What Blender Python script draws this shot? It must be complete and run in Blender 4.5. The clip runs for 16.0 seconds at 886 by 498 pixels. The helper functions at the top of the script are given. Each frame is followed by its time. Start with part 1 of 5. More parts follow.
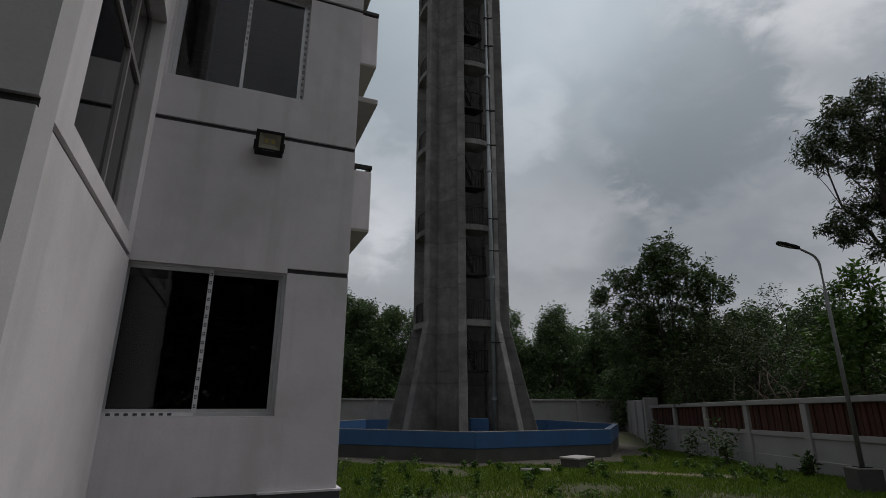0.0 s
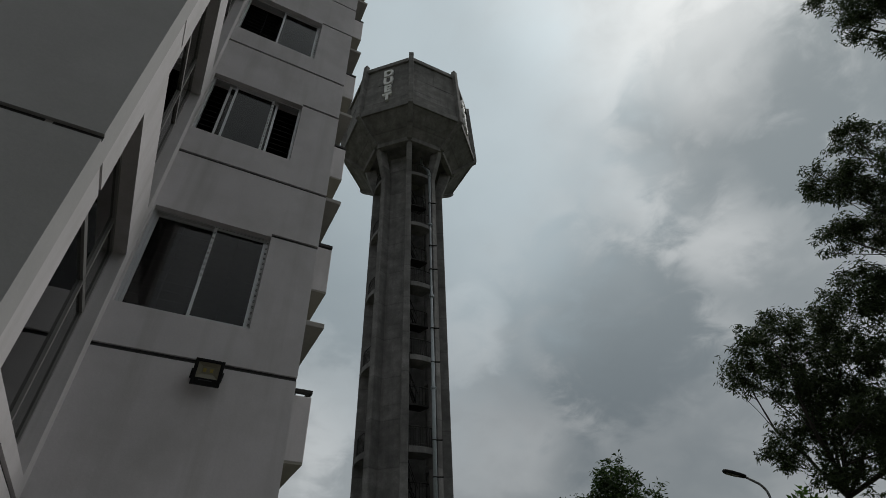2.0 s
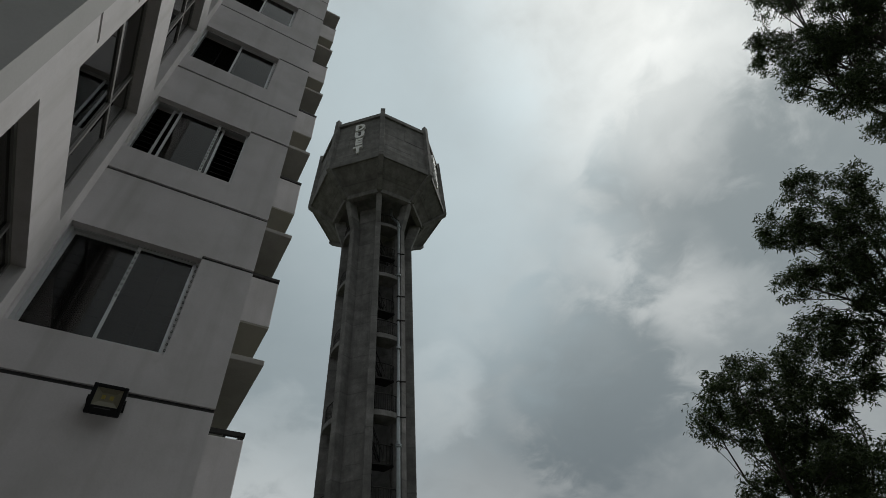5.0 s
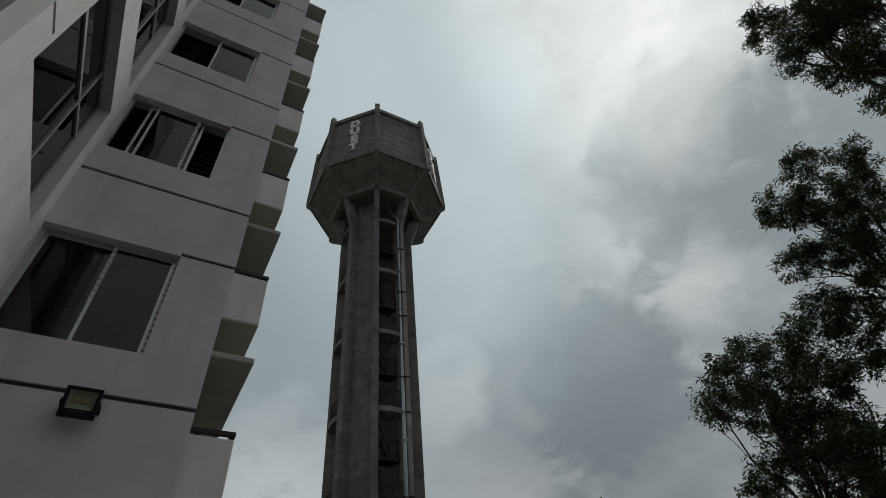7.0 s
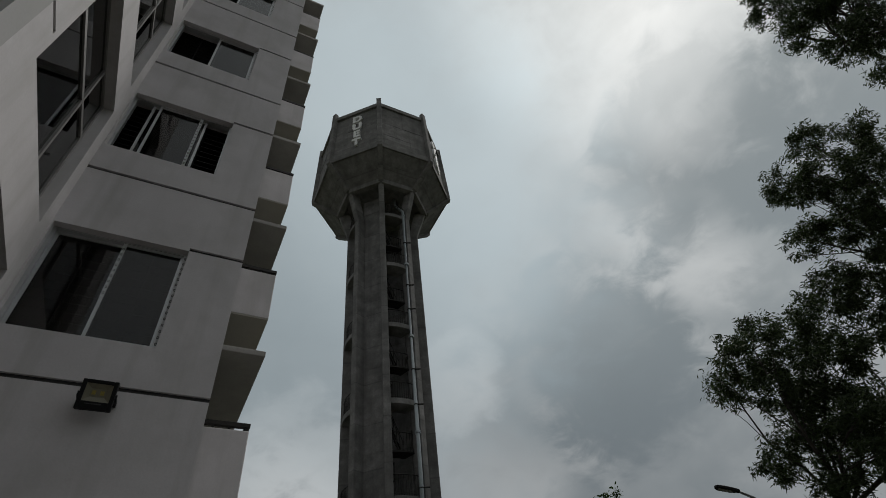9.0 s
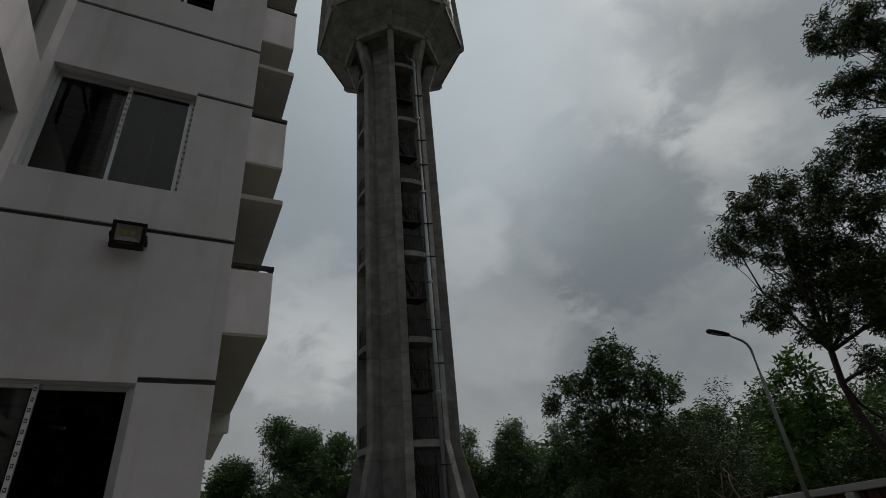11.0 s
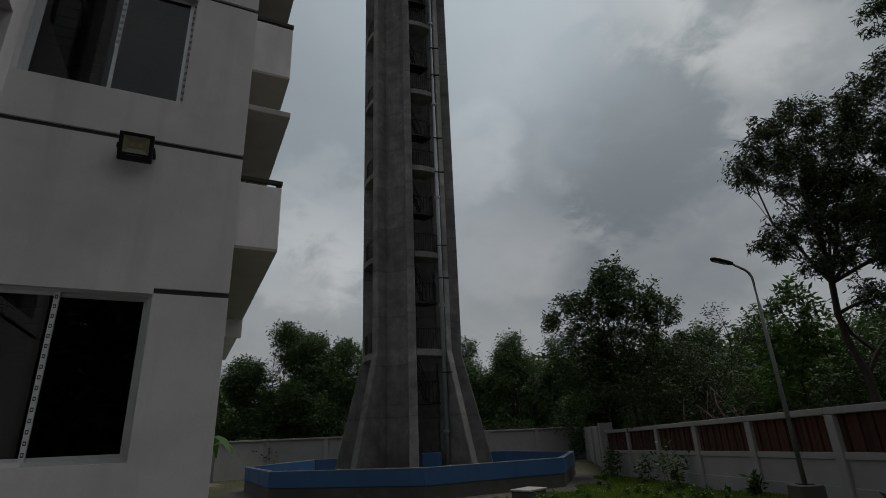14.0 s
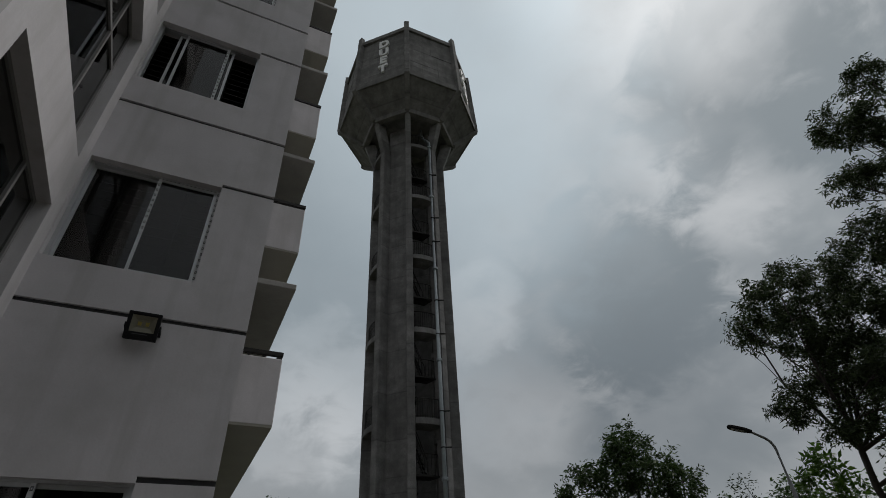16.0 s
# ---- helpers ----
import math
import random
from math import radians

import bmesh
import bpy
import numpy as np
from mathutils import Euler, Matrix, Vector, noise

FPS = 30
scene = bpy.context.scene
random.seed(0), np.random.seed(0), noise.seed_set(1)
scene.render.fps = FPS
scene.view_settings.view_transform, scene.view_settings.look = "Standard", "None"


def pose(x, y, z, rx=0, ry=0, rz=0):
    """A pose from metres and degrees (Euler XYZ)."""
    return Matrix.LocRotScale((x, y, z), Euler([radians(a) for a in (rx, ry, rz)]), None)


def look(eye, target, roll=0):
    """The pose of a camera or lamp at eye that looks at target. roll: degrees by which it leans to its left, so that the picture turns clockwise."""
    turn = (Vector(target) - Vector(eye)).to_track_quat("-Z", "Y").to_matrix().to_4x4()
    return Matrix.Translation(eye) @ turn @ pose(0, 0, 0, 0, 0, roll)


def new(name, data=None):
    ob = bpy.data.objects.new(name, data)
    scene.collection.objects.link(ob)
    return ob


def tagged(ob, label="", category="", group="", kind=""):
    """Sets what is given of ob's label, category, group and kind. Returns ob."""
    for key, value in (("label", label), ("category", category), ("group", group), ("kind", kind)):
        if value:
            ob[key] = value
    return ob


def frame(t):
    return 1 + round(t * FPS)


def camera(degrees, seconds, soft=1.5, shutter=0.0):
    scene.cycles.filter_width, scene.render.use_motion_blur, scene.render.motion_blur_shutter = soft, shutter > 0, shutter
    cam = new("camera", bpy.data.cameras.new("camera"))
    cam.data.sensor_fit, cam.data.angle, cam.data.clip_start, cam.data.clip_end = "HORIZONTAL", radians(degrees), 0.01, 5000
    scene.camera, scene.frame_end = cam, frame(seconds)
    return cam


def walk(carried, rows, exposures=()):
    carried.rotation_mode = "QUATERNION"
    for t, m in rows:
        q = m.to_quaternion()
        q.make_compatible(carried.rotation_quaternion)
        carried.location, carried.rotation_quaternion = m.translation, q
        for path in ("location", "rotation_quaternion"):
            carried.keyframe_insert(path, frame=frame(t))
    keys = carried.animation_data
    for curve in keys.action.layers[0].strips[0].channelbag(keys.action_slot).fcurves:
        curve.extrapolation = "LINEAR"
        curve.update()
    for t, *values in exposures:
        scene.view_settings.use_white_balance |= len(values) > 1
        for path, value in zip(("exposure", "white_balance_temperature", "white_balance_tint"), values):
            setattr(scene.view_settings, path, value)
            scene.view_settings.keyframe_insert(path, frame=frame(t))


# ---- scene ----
cam = camera(81.3, 16.0, soft=0.6)
PATH = [
    (0, (0.5566, 0.3197, 1.532), (1.3977, 2.043, 2.1), 0.2),
    (0.5, (0.5321, 0.275, 1.583), (1.4482, 1.9015, 2.302), -0.4),
    (1, (0.5007, 0.2353, 1.624), (1.4077, 1.7629, 2.543), -0.9),
    (1.5, (0.4832, 0.1905, 1.644), (1.3642, 1.6123, 2.74), -1.5),
    (2, (0.4708, 0.1446, 1.665), (1.3163, 1.4318, 2.942), -2.3),
    (2.5, (0.5034, 0.1153, 1.648), (1.3443, 1.2465, 3.067), -4.5),
    (3, (0.543, 0.0688, 1.605), (1.3983, 1.144, 3.059), -5.6),
    (3.5, (0.7503, 0.1007, 1.55), (1.5957, 1.1869, 3.001), -5.3),
    (4, (0.8721, 0.1754, 1.537), (1.7187, 1.2746, 2.977), -5.1),
    (4.5, (0.9803, 0.3833, 1.539), (1.8308, 1.4834, 2.976), -4.9),
    (7, (1.3918, 0.431, 1.585), (2.2416, 1.5521, 3.007), -6.9),
    (7.5, (1.3878, 0.431, 1.581), (2.2267, 1.5583, 3.003), -7.1),
    (8, (1.394, 0.448, 1.562), (2.2289, 1.5783, 2.985), -7.5),
    (8.5, (1.4039, 0.4429, 1.553), (2.2349, 1.5792, 2.972), -7.7),
    (9, (1.4301, 0.4606, 1.492), (2.2652, 1.6119, 2.899), -8.1),
    (9.5, (1.4567, 0.5153, 1.429), (2.3289, 1.7742, 2.716), -7.5),
    (12, (1.404, 0.5489, 1.38), (2.3646, 2.1289, 2.142), -3.8),
    (12.5, (1.4044, 0.5789, 1.359), (2.3815, 2.2127, 1.971), -3.0),
    (13, (1.3963, 0.5699, 1.395), (2.3736, 2.2228, 1.955), -2.6),
    (13.5, (1.3832, 0.5601, 1.465), (2.3575, 2.209, 2.04), -2.5),
    (14, (1.3867, 0.517, 1.492), (2.3447, 2.1351, 2.172), -2.5),
    (14.5, (1.3734, 0.4842, 1.535), (2.3068, 2.0515, 2.356), -2.6),
    (15, (1.3609, 0.4453, 1.567), (2.2597, 1.942, 2.542), -2.6),
    (15.5, (1.3426, 0.4135, 1.592), (2.2066, 1.8395, 2.697), -2.9),
    (16, (1.3375, 0.4005, 1.604), (2.1667, 1.7569, 2.818), -3.5),
]
EXPOSURES = [(0, 0.08, 6500, 16), (0.5, -0.02, 6500, 15), (1, -0.13, 6500, 14), (2, -0.14, 6550, 11), (2.5, -0.07, 6580, 10), (3.5, -0.07, 6580, 9), (7, -0.12, 6580, 9), (9, -0.17, 6620, 11), (9.5, -0.25, 6650, 11.5), (12, -0.26, 6700, 13), (13, -0.26, 6650, 13), (14, -0.23, 6550, 13), (15, -0.15, 6500, 13), (16, -0.15, 6500, 13)]
walk(cam, [(t, look(eye, target, roll)) for t, eye, target, roll in PATH], EXPOSURES)

# ---- world and light ----
SUN_DIR = Vector((0.458, 0.066, 0.887)).normalized()
SUN_EL = math.asin(SUN_DIR.z)
world = bpy.data.worlds.new("overcast_sky")
scene.world = world
world.use_nodes = True


def wire(tree, a, b, out=0, inp=0):
    tree.links.new(a.outputs[out], b.inputs[inp])


def node(tree, kind, **values):
    n = tree.nodes.new(kind)
    for k, v in values.items():
        setattr(n, k, v)
    return n


def sky_nodes():
    t = world.node_tree
    t.nodes.clear()
    out, bg = node(t, "ShaderNodeOutputWorld"), node(t, "ShaderNodeBackground")
    wire(t, bg, out)
    sky = node(t, "ShaderNodeTexSky", sky_type="NISHITA", sun_disc=False, sun_elevation=SUN_EL,
               sun_rotation=math.atan2(SUN_DIR.x, SUN_DIR.y))
    way = node(t, "ShaderNodeTexCoord")

    def math_node(op, a, b=None, clamp=False):
        m = node(t, "ShaderNodeMath", operation=op, use_clamp=clamp)
        for i, v in enumerate((a, b)):
            if v is None:
                continue
            if isinstance(v, (int, float)):
                m.inputs[i].default_value = v
            else:
                t.links.new(v, m.inputs[i])
        return m.outputs[0]

    def noise_tex(scale, detail, rough, offset, squash=(1, 1, 1), distort=0.0):
        mp = node(t, "ShaderNodeMapping")
        mp.inputs["Location"].default_value = offset
        mp.inputs["Scale"].default_value = squash
        t.links.new(way.outputs["Generated"], mp.inputs["Vector"])
        n = node(t, "ShaderNodeTexNoise")
        n.inputs["Scale"].default_value, n.inputs["Detail"].default_value = scale, detail
        n.inputs["Roughness"].default_value, n.inputs["Distortion"].default_value = rough, distort
        t.links.new(mp.outputs[0], n.inputs["Vector"])
        return n.outputs["Fac"], n.outputs["Color"]

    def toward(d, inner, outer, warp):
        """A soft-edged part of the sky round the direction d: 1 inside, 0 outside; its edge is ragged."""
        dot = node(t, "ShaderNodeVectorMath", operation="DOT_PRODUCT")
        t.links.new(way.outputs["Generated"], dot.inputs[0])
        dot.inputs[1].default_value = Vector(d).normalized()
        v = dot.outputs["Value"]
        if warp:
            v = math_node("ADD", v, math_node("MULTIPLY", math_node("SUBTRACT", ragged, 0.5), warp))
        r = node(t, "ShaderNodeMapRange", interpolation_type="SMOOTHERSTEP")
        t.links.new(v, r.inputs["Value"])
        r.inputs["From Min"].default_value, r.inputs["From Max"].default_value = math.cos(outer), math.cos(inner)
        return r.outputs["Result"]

    broad, _ = noise_tex(2.6, 4, 0.48, (3.1, 1.7, 0.4), (1, 1, 1.4), 0.25)
    fine, _ = noise_tex(6.0, 5, 0.5, (0.3, 5.1, 2.2), (1, 1, 1.5), 0.25)
    wisp, _ = noise_tex(13.0, 6, 0.58, (2.3, 0.1, 4.2), (1, 1, 1.6), 0.5)
    cloud = math_node("ADD", math_node("MULTIPLY", broad, 0.56), math_node("ADD", math_node("MULTIPLY", fine, 0.32), math_node("MULTIPLY", wisp, 0.12)))
    ragged = math_node("ADD", math_node("MULTIPLY", fine, 0.62), math_node("MULTIPLY", wisp, 0.38))
    ramp = node(t, "ShaderNodeMapRange", interpolation_type="SMOOTHSTEP")
    t.links.new(cloud, ramp.inputs["Value"])
    ramp.inputs["From Min"].default_value, ramp.inputs["From Max"].default_value = 0.20, 0.76
    light = ramp.outputs["Result"]
    light = math_node("ADD", math_node("MULTIPLY", light, 0.70), 0.20)
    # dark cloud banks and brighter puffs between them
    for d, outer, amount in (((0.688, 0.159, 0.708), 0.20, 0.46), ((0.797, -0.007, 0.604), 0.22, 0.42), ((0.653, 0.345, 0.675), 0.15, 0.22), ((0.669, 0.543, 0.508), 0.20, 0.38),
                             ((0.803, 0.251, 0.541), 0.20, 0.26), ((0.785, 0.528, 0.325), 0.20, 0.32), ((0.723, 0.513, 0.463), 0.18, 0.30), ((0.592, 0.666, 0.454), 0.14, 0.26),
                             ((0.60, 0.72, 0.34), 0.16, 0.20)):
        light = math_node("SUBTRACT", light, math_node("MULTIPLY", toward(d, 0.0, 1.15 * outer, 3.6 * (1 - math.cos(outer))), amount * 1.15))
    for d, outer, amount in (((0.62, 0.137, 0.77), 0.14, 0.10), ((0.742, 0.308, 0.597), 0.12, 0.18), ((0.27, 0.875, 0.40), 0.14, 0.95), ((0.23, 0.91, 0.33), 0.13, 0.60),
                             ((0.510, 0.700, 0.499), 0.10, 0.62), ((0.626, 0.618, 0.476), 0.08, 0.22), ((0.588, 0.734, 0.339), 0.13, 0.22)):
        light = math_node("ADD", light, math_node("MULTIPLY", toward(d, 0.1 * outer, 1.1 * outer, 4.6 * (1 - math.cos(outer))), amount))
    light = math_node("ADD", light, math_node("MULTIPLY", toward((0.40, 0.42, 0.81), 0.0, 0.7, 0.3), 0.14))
    floor_of = node(t, "ShaderNodeMath", operation="SMOOTH_MAX")
    t.links.new(light, floor_of.inputs[0])
    floor_of.inputs[1].default_value, floor_of.inputs[2].default_value = 0.02, 0.36
    light = floor_of.outputs[0]
    mix = node(t, "ShaderNodeMix", data_type="RGBA", clamp_factor=False)
    t.links.new(light, mix.inputs["Factor"])
    mix.inputs["A"].default_value = (0.172, 0.200, 0.205, 1)
    mix.inputs["B"].default_value = (0.546, 0.566, 0.558, 1)
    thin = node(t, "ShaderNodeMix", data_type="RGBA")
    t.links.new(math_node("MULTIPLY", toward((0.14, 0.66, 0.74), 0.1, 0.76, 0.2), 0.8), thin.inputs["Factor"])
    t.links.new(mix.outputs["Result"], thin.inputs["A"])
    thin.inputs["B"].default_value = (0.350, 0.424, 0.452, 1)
    # the cloud is brightest in front of the sun and dims away from it
    glow = math_node("ADD", math_node("MULTIPLY", toward(SUN_DIR, 0.0, 0.36, 0.0), 0.40),
                     math_node("ADD", math_node("MULTIPLY", toward(SUN_DIR, 0.0, 0.95, 0.0), 0.56), math_node("MULTIPLY", toward(SUN_DIR, 0.3, 2.3, 0.0), 0.36)))
    gain = math_node("ADD", 0.44, glow)
    lit = node(t, "ShaderNodeVectorMath", operation="SCALE")
    t.links.new(thin.outputs["Result"], lit.inputs[0])
    t.links.new(gain, lit.inputs["Scale"])
    dim = node(t, "ShaderNodeVectorMath", operation="SCALE")
    t.links.new(sky.outputs[0], dim.inputs[0])
    dim.inputs["Scale"].default_value = 0.008
    add = node(t, "ShaderNodeVectorMath", operation="ADD")
    wire(t, lit, add, 0, 0)
    wire(t, dim, add, 0, 1)
    wire(t, add, bg)
    bg.inputs["Strength"].default_value = 1.0


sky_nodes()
sun_data = bpy.data.lights.new("sun", "SUN")
sun_data.energy, sun_data.angle, sun_data.color = 1.3, radians(30), (1.0, 0.97, 0.92)
sun = new("sun", sun_data)
sun.matrix_world = look(SUN_DIR * 60, (0, 0, 0))

# ---- materials ----


def material(name, base, rough=0.8, metal=0.0, vary=0.12, scale=3.0, fine=40.0, bump=0.15, spec=0.5, stain=None, stain_scale=0.6,
             stain_amount=0.5, streak=0.0, per="", detail=6.0, layers=0.0, lifts=0.0):
    """A procedural surface: base colour with coarse and fine variation, blotches or vertical streaks of a second colour, and relief."""
    m = bpy.data.materials.new(name)
    m.use_nodes = True
    t = m.node_tree
    b = t.nodes["Principled BSDF"]
    b.inputs["Roughness"].default_value, b.inputs["Metallic"].default_value = rough, metal
    b.inputs["Specular IOR Level"].default_value = spec
    co = node(t, "ShaderNodeTexCoord")

    def tex(s, squash=(1, 1, 1), d=detail):
        mp = node(t, "ShaderNodeMapping")
        mp.inputs["Scale"].default_value = squash
        t.links.new(co.outputs["Object"], mp.inputs["Vector"])
        n = node(t, "ShaderNodeTexNoise")
        n.inputs["Scale"].default_value, n.inputs["Detail"].default_value, n.inputs["Roughness"].default_value = s, d, 0.6
        t.links.new(mp.outputs[0], n.inputs["Vector"])
        return n.outputs["Fac"]

    coarse, grain = tex(scale), tex(fine, d=3.0)

    def mixc(kind, fac, a, c):
        x = node(t, "ShaderNodeMix", data_type="RGBA", blend_type=kind)
        for key, v in (("Factor", fac), ("A", a), ("B", c)):
            if isinstance(v, (float, int)):
                x.inputs[key].default_value = v
            elif isinstance(v, tuple):
                x.inputs[key].default_value = (*v, 1) if len(v) == 3 else v
            else:
                t.links.new(v, x.inputs[key])
        return x.outputs["Result"]

    def span(v, a, c, lo, hi):
        r = node(t, "ShaderNodeMapRange")
        t.links.new(v, r.inputs["Value"])
        for key, val in (("From Min", a), ("From Max", c), ("To Min", lo), ("To Max", hi)):
            r.inputs[key].default_value = val
        return r.outputs["Result"]

    dark, bright = tuple(c * (1 - vary) for c in base), tuple(min(1, c * (1 + vary)) for c in base)
    col = mixc("MIX", span(coarse, 0.3, 0.7, 0, 1), dark, bright)
    col = mixc("MULTIPLY", 1.0, col, span_rgb(t, span(grain, 0.25, 0.75, 1 - vary * 0.7, 1 + vary * 0.4)))
    if stain:
        blot = span(tex(stain_scale), 0.48, 0.72, 0, stain_amount)
        col = mixc("MIX", blot, col, stain)
        if streak:
            runs = span(tex(stain_scale * 3, (1, 1, 0.07)), 0.5, 0.75, 0, streak)
            col = mixc("MIX", runs, col, stain)
    if layers:
        pour = span(tex(1.1, (0.06, 0.06, 1.0), 3.0), 0.42, 0.62, 1 - layers, 1 + layers * 0.5)
        col = mixc("MULTIPLY", 1.0, col, span_rgb(t, pour))
    if lifts:
        # cast in lifts: a dark joint line at each, and each lift its own tone
        sep = node(t, "ShaderNodeSeparateXYZ")
        t.links.new(co.outputs["Object"], sep.inputs[0])
        wob = node(t, "ShaderNodeMath", operation="MULTIPLY_ADD")
        t.links.new(coarse, wob.inputs[0])
        wob.inputs[1].default_value = 0.06
        t.links.new(sep.outputs["Z"], wob.inputs[2])
        lift = node(t, "ShaderNodeMath", operation="DIVIDE")
        t.links.new(wob.outputs[0], lift.inputs[0])
        lift.inputs[1].default_value = lifts
        fract, whole = node(t, "ShaderNodeMath", operation="FRACT"), node(t, "ShaderNodeMath", operation="FLOOR")
        t.links.new(lift.outputs[0], fract.inputs[0])
        t.links.new(lift.outputs[0], whole.inputs[0])
        near = node(t, "ShaderNodeMath", operation="PINGPONG")
        t.links.new(lift.outputs[0], near.inputs[0])
        near.inputs[1].default_value = 0.5
        col = mixc("MULTIPLY", 1.0, col, span_rgb(t, span(near.outputs[0], 0.004, 0.022, 0.76, 1.0)))
        tone = node(t, "ShaderNodeTexWhiteNoise", noise_dimensions="1D")
        t.links.new(whole.outputs[0], tone.inputs["W"])
        col = mixc("MULTIPLY", 1.0, col, span_rgb(t, span(tone.outputs["Value"], 0, 1, 0.86, 1.12)))
    if per:
        if per == "object":
            rnd = node(t, "ShaderNodeObjectInfo").outputs["Random"]
        else:
            rnd = node(t, "ShaderNodeNewGeometry").outputs["Random Per Island"]
        col = mixc("MULTIPLY", 1.0, col, span_rgb(t, span(rnd, 0, 1, 0.6, 1.35)))
    t.links.new(col, b.inputs["Base Color"])
    t.links.new(span(coarse, 0.3, 0.7, max(0, rough - 0.08), min(1, rough + 0.08)), b.inputs["Roughness"])
    if bump:
        bp = node(t, "ShaderNodeBump")
        bp.inputs["Strength"].default_value, bp.inputs["Distance"].default_value = bump, 0.02
        t.links.new(grain, bp.inputs["Height"])
        t.links.new(bp.outputs[0], b.inputs["Normal"])
    return m


def span_rgb(t, v):
    c = node(t, "ShaderNodeCombineColor")
    for i in range(3):
        t.links.new(v, c.inputs[i])
    return c.outputs[0]


def leaf_material(name, base, tip):
    """Leaves: each its own tone, some light passing through."""
    m = bpy.data.materials.new(name)
    m.use_nodes = True
    t = m.node_tree
    b, out = t.nodes["Principled BSDF"], t.nodes["Material Output"]
    rnd = node(t, "ShaderNodeNewGeometry")
    ramp = node(t, "ShaderNodeValToRGB")
    t.links.new(rnd.outputs["Random Per Island"], ramp.inputs[0])
    e = ramp.color_ramp.elements
    e[0].color, e[1].color = (*[c * 0.6 for c in base], 1), (*tip, 1)
    e.new(0.55).color = (*base, 1)
    t.links.new(ramp.outputs[0], b.inputs["Base Color"])
    b.inputs["Roughness"].default_value = 0.55
    b.inputs["Specular IOR Level"].default_value = 0.3
    tr = node(t, "ShaderNodeBsdfTranslucent")
    t.links.new(ramp.outputs[0], tr.inputs["Color"])
    mx = node(t, "ShaderNodeMixShader")
    mx.inputs[0].default_value = 0.25
    t.links.new(b.outputs[0], mx.inputs[1])
    t.links.new(tr.outputs[0], mx.inputs[2])
    t.links.new(mx.outputs[0], out.inputs["Surface"])
    return m


def glass_material(name, tint, rough=0.02):
    m = bpy.data.materials.new(name)
    m.use_nodes = True
    b = m.node_tree.nodes["Principled BSDF"]
    b.inputs["Base Color"].default_value = (*tint, 1)
    b.inputs["Roughness"].default_value = rough
    b.inputs["Transmission Weight"].default_value = 1.0
    b.inputs["IOR"].default_value = 1.48
    return m


PLASTER = material("white_plaster", (0.615, 0.594, 0.606), 0.85, vary=0.07, scale=1.4, fine=45, bump=0.06, stain=(0.44, 0.43, 0.42), stain_scale=1.1,
                   stain_amount=0.6, streak=0.6)
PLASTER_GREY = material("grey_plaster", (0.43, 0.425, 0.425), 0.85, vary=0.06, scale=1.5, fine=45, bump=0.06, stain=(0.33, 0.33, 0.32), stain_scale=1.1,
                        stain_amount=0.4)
# olive balcony undersides, darkened in colour for the shade beneath them
SOFFIT = material("shaded_soffit", (0.33, 0.32, 0.28), 0.9, vary=0.08, scale=2, fine=50, bump=0.1)
# stands for the shade deep in the wall grooves
GROOVE = material("groove_shade", (0.06, 0.06, 0.062), 0.9, vary=0.15)
PLINTH = material("plinth_dark_paint", (0.045, 0.048, 0.05), 0.6, vary=0.2)
CONCRETE = material("raw_concrete", (0.206, 0.202, 0.198), 0.9, vary=0.30, scale=2.0, fine=18, bump=0.4, stain=(0.09, 0.088, 0.085), stain_scale=0.7,
                    stain_amount=0.7, streak=0.6, layers=0.10, lifts=2.44)
CONCRETE_LIGHT = material("pale_concrete", (0.36, 0.35, 0.33), 0.9, vary=0.12, scale=1.5, fine=30, bump=0.25, stain=(0.24, 0.235, 0.22), stain_scale=0.9,
                          stain_amount=0.5, streak=0.3)
CONCRETE_DARK = material("damp_concrete", (0.085, 0.085, 0.08), 0.85, vary=0.2, scale=1.2, fine=30, bump=0.2, stain=(0.04, 0.045, 0.035), stain_scale=0.9,
                         stain_amount=0.6)
BLUE = material("blue_paint", (0.035, 0.115, 0.27), 0.55, vary=0.08, scale=1.0, fine=40, bump=0.08, stain=(0.025, 0.07, 0.15), stain_scale=0.7,
                stain_amount=0.45, streak=0.25)
STEEL_DARK = material("dark_steel", (0.03, 0.028, 0.026), 0.55, metal=0.6, vary=0.3, scale=6, bump=0.05)
GALVANISED = material("galvanised_steel", (0.37, 0.41, 0.43), 0.48, metal=0.5, vary=0.12, scale=5, fine=30, bump=0.05)
POLE = material("weathered_steel_pole", (0.20, 0.205, 0.205), 0.5, metal=0.4, vary=0.15, scale=6, bump=0.04)
ALUMINIUM = material("aluminium", (0.52, 0.53, 0.54), 0.4, metal=0.5, vary=0.06, scale=8, bump=0.02)
FRAME_GREY = material("grey_window_frame", (0.24, 0.235, 0.23), 0.5, metal=0.2, vary=0.08, scale=8, bump=0.02)
TAPE = material("protective_film", (0.62, 0.63, 0.64), 0.5, vary=0.08, scale=10, bump=0.03)
TAPE_MARK = material("film_mark", (0.05, 0.05, 0.055), 0.6, vary=0.1)
BLACK = material("black_housing", (0.012, 0.012, 0.013), 0.6, vary=0.2, scale=9, bump=0.05, spec=0.2)
LENS = material("lamp_glass", (0.10, 0.095, 0.07), 0.2, vary=0.1, scale=10, bump=0.0, spec=0.8)
REFLECTOR = material("lamp_reflector", (0.24, 0.225, 0.165), 0.45, vary=0.08, scale=10, bump=0.0)
CHIP = material("led_chip", (0.42, 0.33, 0.08), 0.4, vary=0.1, scale=20)
GLASS = glass_material("window_glass", (0.17, 0.18, 0.175))
# room shade put into the colour: near-black so the windows look dark
INTERIOR = material("room_shade", (0.06, 0.056, 0.053), 0.9, vary=0.08)
